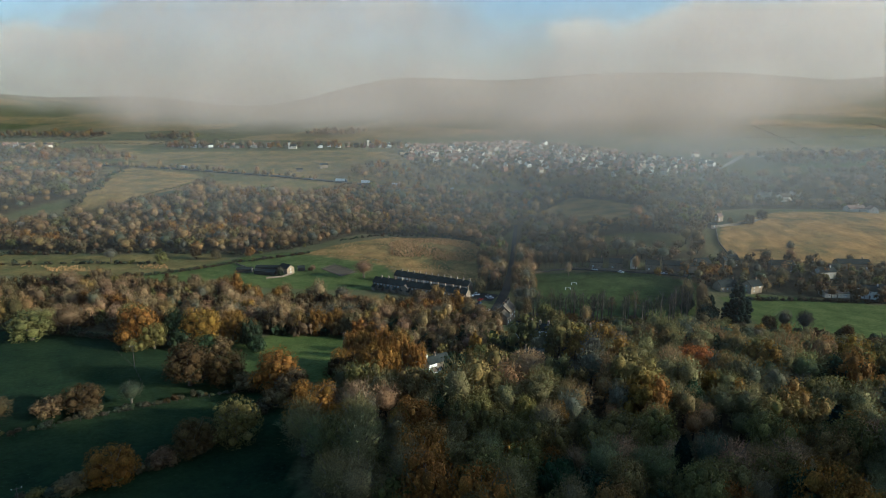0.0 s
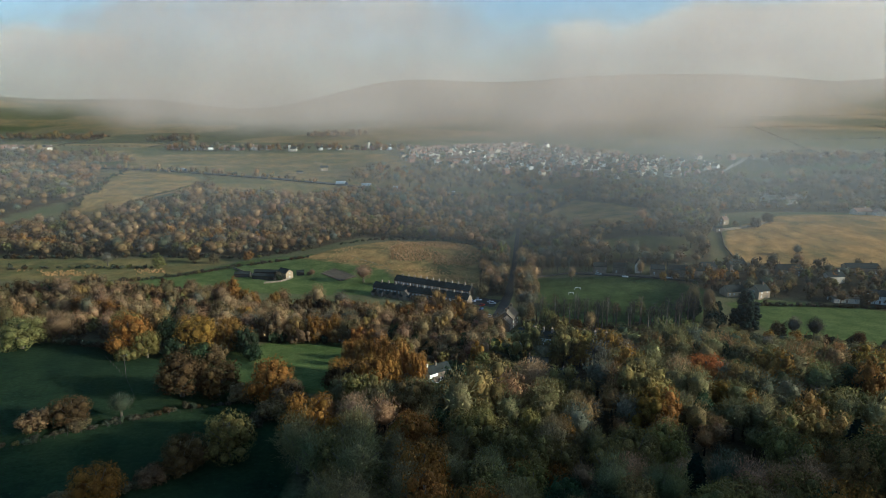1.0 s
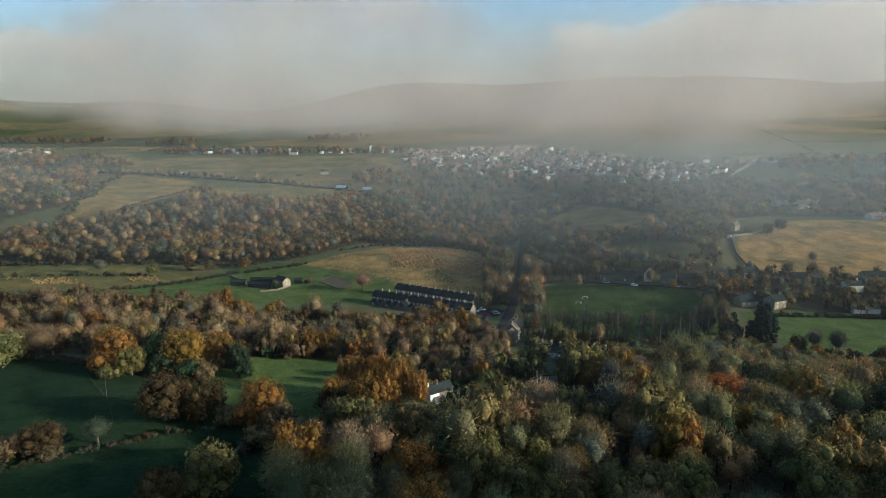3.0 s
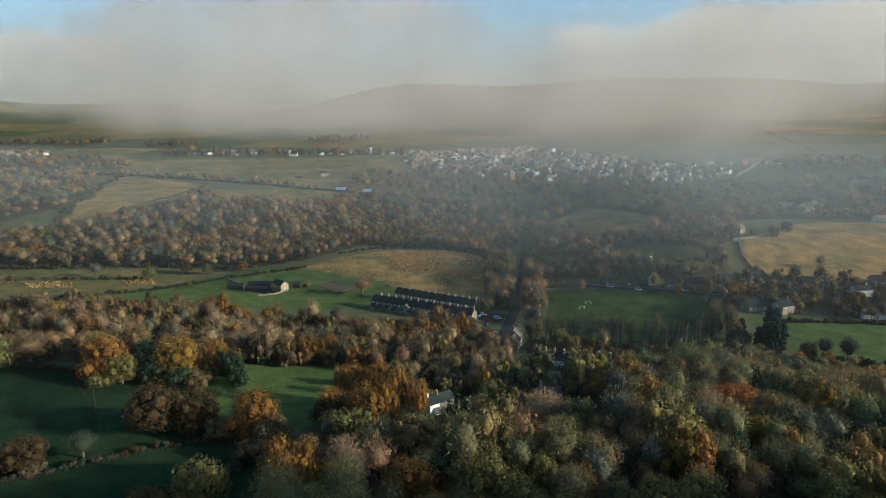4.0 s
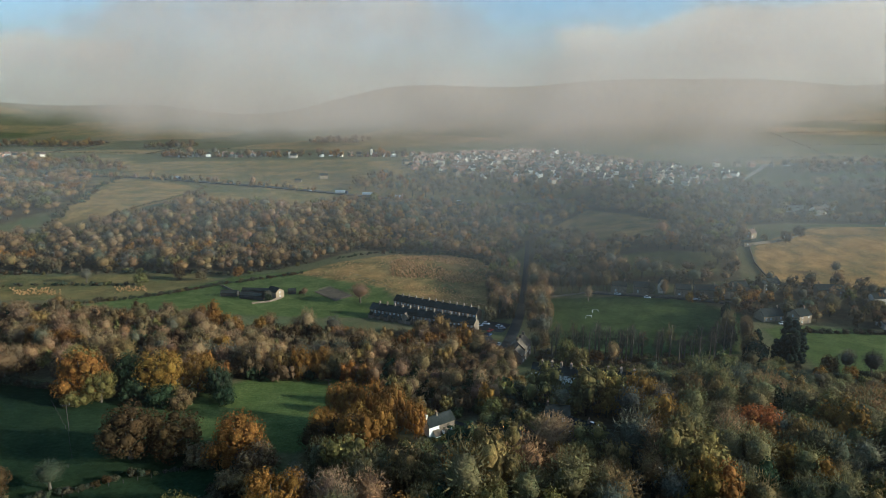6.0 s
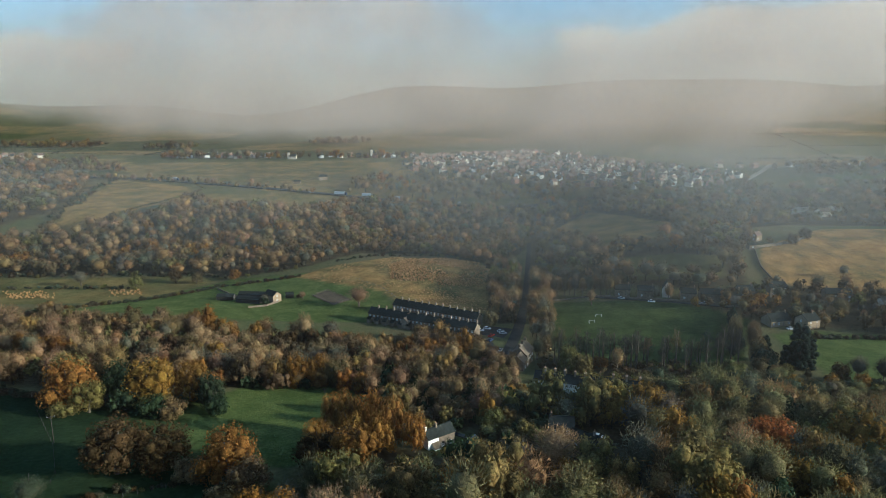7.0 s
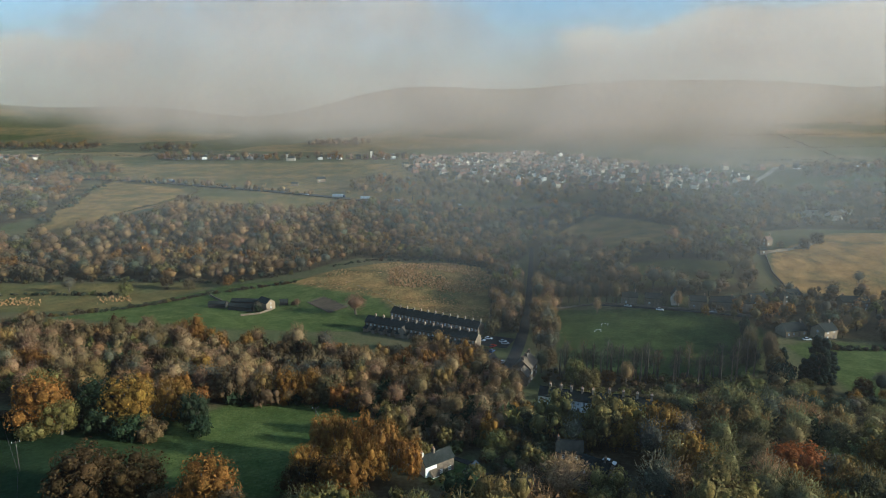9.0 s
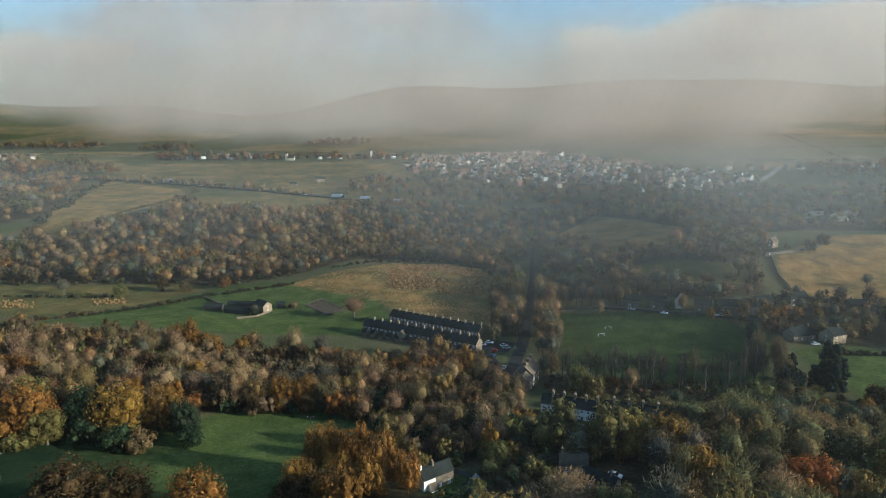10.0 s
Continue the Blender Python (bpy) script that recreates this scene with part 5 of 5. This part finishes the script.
for x, y in zip(np.linspace(53, 136, 44), np.linspace(334, 321, 44)):
    y += rng.uniform(-8, 6)
    tree("slender", choose(rng, [("brown", 1), ("bark", 5)]), x + rng.uniform(-1.3, 1.3), y, rng.uniform(2.5, 3.5), rng.uniform(0.85, 1.15), rng, " beside the pitch")
for x, y in zip(np.linspace(70, 112, 15), np.linspace(447, 434, 15)):
    tree("bare", choose(rng, [("pale", 3), ("brown", 3), ("grey", 2)]), x + rng.uniform(-2, 2), y + rng.uniform(-2, 4), rng.uniform(3.0, 4.4), rng.uniform(1.4, 1.9), rng, " behind the pitch")
MIDDLE_TREES = [
    ("column", "dark", 161, 317, 4.4, 1.15), ("column", "dark", 166, 319, 4.0, 0.85), ("column", "dark", 156, 318, 3.4, 0.8), ("column", "dark", 152, 330, 2.6, 1.1),
    ("bush", "dark", 143, 314, 5.5, 1.6), ("bush", "dark", 148, 319, 4.5, 1.8), ("bare", "brown", 141, 338, 5.0, 2.0), ("bare", "brown", 148, 334, 4.6, 2.0), ("bare", "grey", 145, 346, 4.6, 1.9), ("bare", "brown", 152, 342, 4.4, 1.8), ("leafy", "brown", 147, 326, 5.0, 1.4), ("bush", "olive", 153, 312, 4, 1.0),
    ("bare", "grey", 180, 305, 5.0, 1.1), ("bare", "bark", 188, 300, 5.5, 1.1), ("leafy", "rust", 172, 304, 4.5, 1.1), ("leafy", "orange", 176, 296, 3.5, 1.1), ("leafy", "rust", 205, 292, 4, 1.0),
    ("bare", "pale", -57, 433, 8.5, 0.75), ("bare", "grey", -119, 436, 3.6, 0.9), ("bush", "green", -118, 433, 3, 1.2), ("bare", "pale", -97, 447, 2.8, 1.0), ("bush", "rust", -100, 450, 2.2, 1.0),
    ("leafy", "olive", 57, 318, 6.0, 1.25), ("leafy", "olive", 62, 314, 5.0, 1.2), ("leafy", "orange", 72, 323, 4.0, 0.9), ("leafy", "rust", 66, 322, 3.2, 0.9), ("bare", "pale", 79, 319, 4, 1.4),
    ("bare", "pale", 91, 424, 3.6, 1.4), ("bare", "pale", 137, 418, 3.8, 1.5), ("leafy", "gold", 149, 408, 2.6, 1.4), ("bare", "brown", 168, 408, 4.0, 1.3), ("bare", "grey", 130, 420, 3.5, 1.4),
    ("leafy", "rust", -205, 497, 5.0, 1.1), ("leafy", "brown", -187, 492, 4.2, 1.1), ("leafy", "orange", -160, 498, 4.5, 1.1), ("leafy", "olive", -225, 478, 5.5, 1.0), ("bare", "grey", -270, 486, 6, 0.9),
    ("bare", "grey", -8, 574, 6.5, 1.05), ("bare", "brown", 22, 572, 5.5, 1.1), ("bare", "brown", -32, 578, 5.0, 1.0), ("bush", "brown", 33, 530, 4, 1.0),
    ("leafy", "brown", 26, 395, 4.8, 1.2), ("bare", "grey", 33, 411, 5.0, 1.2), ("leafy", "rust", 15, 352, 5.0, 1.0), ("leafy", "orange", 4, 350, 5.5, 1.0), ("leafy", "brown", -14, 372, 5.0, 1.0),
    ("bare", "grey", 45, 338, 4.5, 1.3), ("leafy", "brown", 50, 345, 4.5, 1.3), ("bush", "olive", 10, 228, 3.0, 1.2), ("leafy", "olive", 17, 246, 4.6, 0.95), ("bush", "rust", 13, 240, 2.2, 1.0),
    ("bush", "olive", 0, 226, 1.4, 0.9), ("bush", "olive", -3, 224, 1.2, 0.9), ("leafy", "gold", -34, 252, 4.2, 1.1), ("leafy", "amber", -9.2, 226.8, 4.0, 1.9), ("leafy", "orange", -62, 293, 6.0, 1.35), ("leafy", "orange", -54, 294, 5.5, 1.5), ("leafy", "ochre", -72, 292, 5.5, 1.4), ("bare", "pale", -80, 292, 6.0, 1.2), ("leafy", "brown", -45, 293, 5.5, 1.4), ("bush", "green", 4, 246, 3.5, 1.0), ("bush", "olive", -6, 246, 3.0, 1.0),
    ("bare", "bracken", 229, 512, 4.5, 1.3), ("leafy", "ochre", 243, 508, 3.0, 1.0), ("bare", "bracken", 232, 524, 5.0, 1.3), ("leafy", "rust", 222, 505, 4.5, 1.2), ("leafy", "rust", 258, 504, 4.5, 1.2), ("leafy", "rust", 276, 520, 5, 1.0), ("bare", "grey", 262, 448, 4.5, 1.0), ("leafy", "rust", 252, 392, 4.5, 1.0), ("bare", "brown", 224, 388, 5.5, 1.1),
]
for kind, tint, x, y, radius, rise in MIDDLE_TREES:
    tree(kind, tint, x, y, radius, rise, rng)

# Far hedgerows and copses along the enclosures, trees among the village houses
FAR_HEDGES = [[(430, 960), (660, 985), (900, 1000)], [(450, 1080), (700, 1100), (1000, 1130)], [(520, 1230), (800, 1255), (1100, 1300)], [(560, 900), (590, 1050), (620, 1250)],
              [(800, 930), (840, 1080), (880, 1280)], [(640, 1400), (1000, 1440), (1300, 1450)], [(-900, 1150), (-680, 1140), (-450, 1120)], [(-950, 1300), (-700, 1270), (-420, 1260)],
              [(-1050, 1480), (-760, 1440), (-500, 1420)], [(-700, 1100), (-740, 1250), (-780, 1450)], [(-520, 1100), (-540, 1250), (-560, 1420)], [(-300, 1130), (-100, 1150), (100, 1180)]]
for line in FAR_HEDGES:
    hedge(line, 8, 2.2, 0.8, [("bush umber", 3), ("bush damp", 3), ("bush brown", 1)], "hazy hedgerow between upland fields", rng, 2, 0.8)
rows = [p for p in stand(VILLAGE, 21, DUSK, 4.5, 0.9, rng) if min(math.hypot(p[2] - s[0], p[3] - s[1]) for s in SLOTS) > 6]
wood("village_trees", "garden trees of the misty village", rows, 2, rng)
COPSES = [[(-780, 1000), (-560, 1010), (-440, 900), (-560, 880), (-760, 890)], [(-470, 1030), (-60, 1034), (-60, 1050), (-470, 1070)],
          [(-120, 750), (70, 722), (150, 716), (160, 740), (60, 800), (-40, 830), (-110, 800)], [(150, 690), (330, 690), (360, 735), (165, 728)],
          [(430, 800), (520, 790), (640, 860), (620, 900), (440, 860)], [(-300, 1350), (-180, 1330), (-170, 1400), (-290, 1420)], [(-980, 1340), (-760, 1330), (-740, 1400), (-960, 1430)], [(-620, 1290), (-520, 1280), (-520, 1330), (-610, 1340)]]
for poly in COPSES:
    wood("copse", "brown hazy copse on the far slope", stand(poly, 15, DUSK, 6.5, 1.0, rng), 2, rng)


# ---- rushes, tussocks and meadow tufts ----
def tufts(poly, step, size, tall, mat, name, label, rng, chance=1.0, patchy=-9.0):
    """Tufts of blades inside an outline; patchy: the higher, the more they draw together in clumps."""
    at = np.array([p for p in scatter(poly, step, rng) if rng.random() < chance
                   and math.sin(p[0] / 9 + 2 * math.sin(p[1] / 17)) + math.sin(p[1] / 7 + p[0] / 15) + rng.normal(0, 0.5) > patchy])
    n, k = len(at), 7
    base = np.repeat(np.column_stack([at, ground(at[:, 0], at[:, 1]) - 0.1]), k, axis=0)
    a = rng.uniform(0, 6.283, n * k)
    out = np.stack([np.cos(a), np.sin(a), 0 * a], -1)
    s = np.repeat(rng.uniform(0.6, 1.4, n), k)[:, None] * size
    side = np.stack([-np.sin(a), np.cos(a), 0 * a], -1) * s * 0.55
    tip = base + out * s * 0.8 + np.stack([0 * a, 0 * a, tall * rng.uniform(0.6, 1.3, n * k)], -1)
    v = np.stack([base - side, base + side, tip], 1).reshape(-1, 3)
    return tagged(new(name, sheet(name, v, np.arange(len(v)).reshape(-1, 3), [mat])), label, "grass", kind="stuff")


tufts([(-42, 492), (-46, 530), (-36, 556), (-5, 562), (24, 546), (34, 505), (24, 474), (-8, 478)], 2.6, 1.3, 1.3, STRAW, "rushes", "clumps of bleached rushes on the rough field", rng, 0.9, -0.9)
tufts(RUSH_FIELD, 3.0, 1.0, 0.7, STRAW, "rough_grass", "scattered bleached tussocks over the rough field", rng, 0.7, 0.1)
tufts([(-330, 440), (-330, 470), (-220, 474), (-205, 450)], 2.6, 1.0, 1.0, STRAW, "rough_grass", "bleached tussocks on the rough strip", rng, 0.8, 0.6)
tufts(TAN_HILL, 4.0, 0.6, 0.35, STRAW, "hill_grass", "bleached tussocks on the tan hillside", rng, 0.5)
# tufts darkened to match the shade painted into the near pastures
SHADED_TUFT = mottled("shaded_green_tuft", (0.009, 0.019, 0.007), (0.018, 0.032, 0.010), 0.3, 0.9, 2)
GRASS_TUFT = mottled("pasture_tuft", (0.05, 0.078, 0.018), (0.088, 0.115, 0.028), 0.3, 0.9, 2)
tufts(SMALL_FIELD, 1.15, 0.42, 0.3, GRASS_TUFT, "pasture_tussocks", "green tussocks in the small pasture", rng, 0.6)
tufts([(-130, 100), (-130, 160), (-62, 200), (-46, 196), (-40, 150), (-24, 112)], 2.6, 0.45, 0.22, SHADED_TUFT, "pasture_tussocks", "green tussocks in the near pasture", rng, 0.5)
tufts([(-190, 180), (-190, 250), (-120, 252), (-70, 214), (-110, 184)], 2.8, 0.45, 0.22, SHADED_TUFT, "pasture_tussocks", "green tussocks in the upper pasture", rng, 0.5)


# ---- low cloud and mist: thin banks hanging one behind another over the upper valley ----
def mist_material(name, colour, dense, soft_low, soft_high, scale, seed, wisps):
    """Mist that thickens above its foot and thins out below its head, torn by noise; lit by sun and sky."""
    m = bpy.data.materials.new(name)
    m.use_nodes = True
    t = m.node_tree
    t.nodes.remove(t.nodes["Principled BSDF"])
    pos = t.nodes.new("ShaderNodeTexCoord")
    place = node(t, "Mapping")
    place.inputs["Location"].default_value = (seed * 31.7, seed * 3.3, seed * 5.1)
    place.inputs["Scale"].default_value = (1.0, 1.0, 1.5)
    t.links.new(pos.outputs["Object"], place.inputs["Vector"])
    n = node(t, "TexNoise", Scale=scale, Detail=7.0, Roughness=0.58)
    t.links.new(place.outputs["Vector"], n.inputs["Vector"])
    a = t.nodes.new("ShaderNodeAttribute")
    a.attribute_name = "tint"
    split = t.nodes.new("ShaderNodeSeparateXYZ")
    t.links.new(a.outputs["Vector"], split.inputs[0])
    torn = math2(t, "MULTIPLY", math2(t, "SUBTRACT", n.outputs[0], 0.5), wisps)
    smooth = []
    for socket, soft in ((split.outputs[0], soft_low), (split.outputs[1], soft_high)):
        r = t.nodes.new("ShaderNodeMapRange")
        r.interpolation_type = "SMOOTHSTEP"
        r.inputs[1].default_value, r.inputs[2].default_value = -soft / 2, soft / 2
        t.links.new(math2(t, "ADD", socket, torn), r.inputs[0])
        smooth.append(r.outputs[0])
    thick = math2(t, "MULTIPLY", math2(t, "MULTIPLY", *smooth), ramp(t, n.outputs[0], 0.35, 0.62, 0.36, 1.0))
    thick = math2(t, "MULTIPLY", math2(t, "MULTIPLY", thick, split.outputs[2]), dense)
    # shading normal fixed towards the sun, so every veil is lit alike whichever way it faces
    both = node(t, "BsdfDiffuse")
    puffs = node(t, "TexNoise", Scale=scale * 1.6, Detail=4.0)
    t.links.new(place.outputs["Vector"], puffs.inputs["Vector"])
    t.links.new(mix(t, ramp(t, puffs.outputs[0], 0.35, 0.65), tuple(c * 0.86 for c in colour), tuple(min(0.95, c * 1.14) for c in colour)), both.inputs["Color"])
    facing = t.nodes.new("ShaderNodeCombineXYZ")
    facing.inputs[0].default_value, facing.inputs[1].default_value, facing.inputs[2].default_value = to_sun
    t.links.new(facing.outputs[0], both.inputs["Normal"])
    out = t.nodes.new("ShaderNodeMixShader")
    clear = t.nodes.new("ShaderNodeBsdfTransparent")
    t.links.new(thick, out.inputs[0])
    t.links.new(clear.outputs[0], out.inputs[1])
    t.links.new(both.outputs[0], out.inputs[2])
    t.links.new(out.outputs[0], t.nodes["Material Output"].inputs["Surface"])
    return m


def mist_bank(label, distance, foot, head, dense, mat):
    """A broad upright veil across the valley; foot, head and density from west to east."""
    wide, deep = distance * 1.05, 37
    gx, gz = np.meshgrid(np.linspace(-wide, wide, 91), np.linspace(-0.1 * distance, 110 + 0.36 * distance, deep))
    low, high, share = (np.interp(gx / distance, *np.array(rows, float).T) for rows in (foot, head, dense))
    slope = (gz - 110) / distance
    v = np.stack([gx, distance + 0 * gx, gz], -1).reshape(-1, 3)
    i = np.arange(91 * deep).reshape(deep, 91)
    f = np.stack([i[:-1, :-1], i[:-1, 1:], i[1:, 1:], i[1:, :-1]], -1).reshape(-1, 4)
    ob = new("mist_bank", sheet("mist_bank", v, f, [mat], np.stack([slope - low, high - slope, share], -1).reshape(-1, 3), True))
    return tagged(ob, label, "mist", kind="stuff")


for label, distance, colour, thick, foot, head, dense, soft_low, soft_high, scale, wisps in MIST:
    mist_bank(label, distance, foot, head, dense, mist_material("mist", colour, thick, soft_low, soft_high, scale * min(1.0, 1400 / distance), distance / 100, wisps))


# Aerial haze painted on sheets laid over the valley like a lid, thickening up the valley and towards the east
def haze_layer(colour, lid, share):
    gx, gy = np.meshgrid(np.linspace(-900, 900, 91), np.linspace(110, 1000, 61))
    gz = lid + 0.6 * ground(gx, gy)
    for _ in range(3):
        gz[1:-1, 1:-1] = (gz[:-2, 1:-1] + gz[2:, 1:-1] + gz[1:-1, :-2] + gz[1:-1, 2:]) / 4
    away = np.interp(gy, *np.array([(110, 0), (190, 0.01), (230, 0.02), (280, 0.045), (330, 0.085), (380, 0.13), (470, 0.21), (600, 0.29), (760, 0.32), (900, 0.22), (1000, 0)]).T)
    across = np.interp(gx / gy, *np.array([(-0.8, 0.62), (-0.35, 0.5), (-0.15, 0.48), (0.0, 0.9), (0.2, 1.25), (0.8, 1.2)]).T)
    m = bpy.data.materials.new("valley_haze")
    m.use_nodes = True
    t = m.node_tree
    t.nodes.remove(t.nodes["Principled BSDF"])
    a = t.nodes.new("ShaderNodeAttribute")
    a.attribute_name = "tint"
    split = t.nodes.new("ShaderNodeSeparateXYZ")
    t.links.new(a.outputs["Vector"], split.inputs[0])
    n = noise_of(t, 0.006, 5)
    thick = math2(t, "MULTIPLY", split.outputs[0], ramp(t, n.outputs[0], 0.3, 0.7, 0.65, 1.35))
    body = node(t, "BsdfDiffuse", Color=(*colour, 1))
    # shading normal turned to the sun, so the whole sheet shines evenly
    facing = t.nodes.new("ShaderNodeCombineXYZ")
    facing.inputs[0].default_value, facing.inputs[1].default_value, facing.inputs[2].default_value = to_sun
    t.links.new(facing.outputs[0], body.inputs["Normal"])
    out = t.nodes.new("ShaderNodeMixShader")
    t.links.new(thick, out.inputs[0])
    t.links.new(t.nodes.new("ShaderNodeBsdfTransparent").outputs[0], out.inputs[1])
    t.links.new(body.outputs[0], out.inputs[2])
    t.links.new(out.outputs[0], t.nodes["Material Output"].inputs["Surface"])
    v = np.stack([gx, gy, gz], -1).reshape(-1, 3)
    i = np.arange(91 * 61).reshape(61, 91)
    f = np.stack([i[:-1, :-1], i[:-1, 1:], i[1:, 1:], i[1:, :-1]], -1).reshape(-1, 4)
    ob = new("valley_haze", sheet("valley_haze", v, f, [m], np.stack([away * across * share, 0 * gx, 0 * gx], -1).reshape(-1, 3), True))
    return tagged(ob, "thin blue haze painted on a sheet over the valley", "haze", kind="stuff")


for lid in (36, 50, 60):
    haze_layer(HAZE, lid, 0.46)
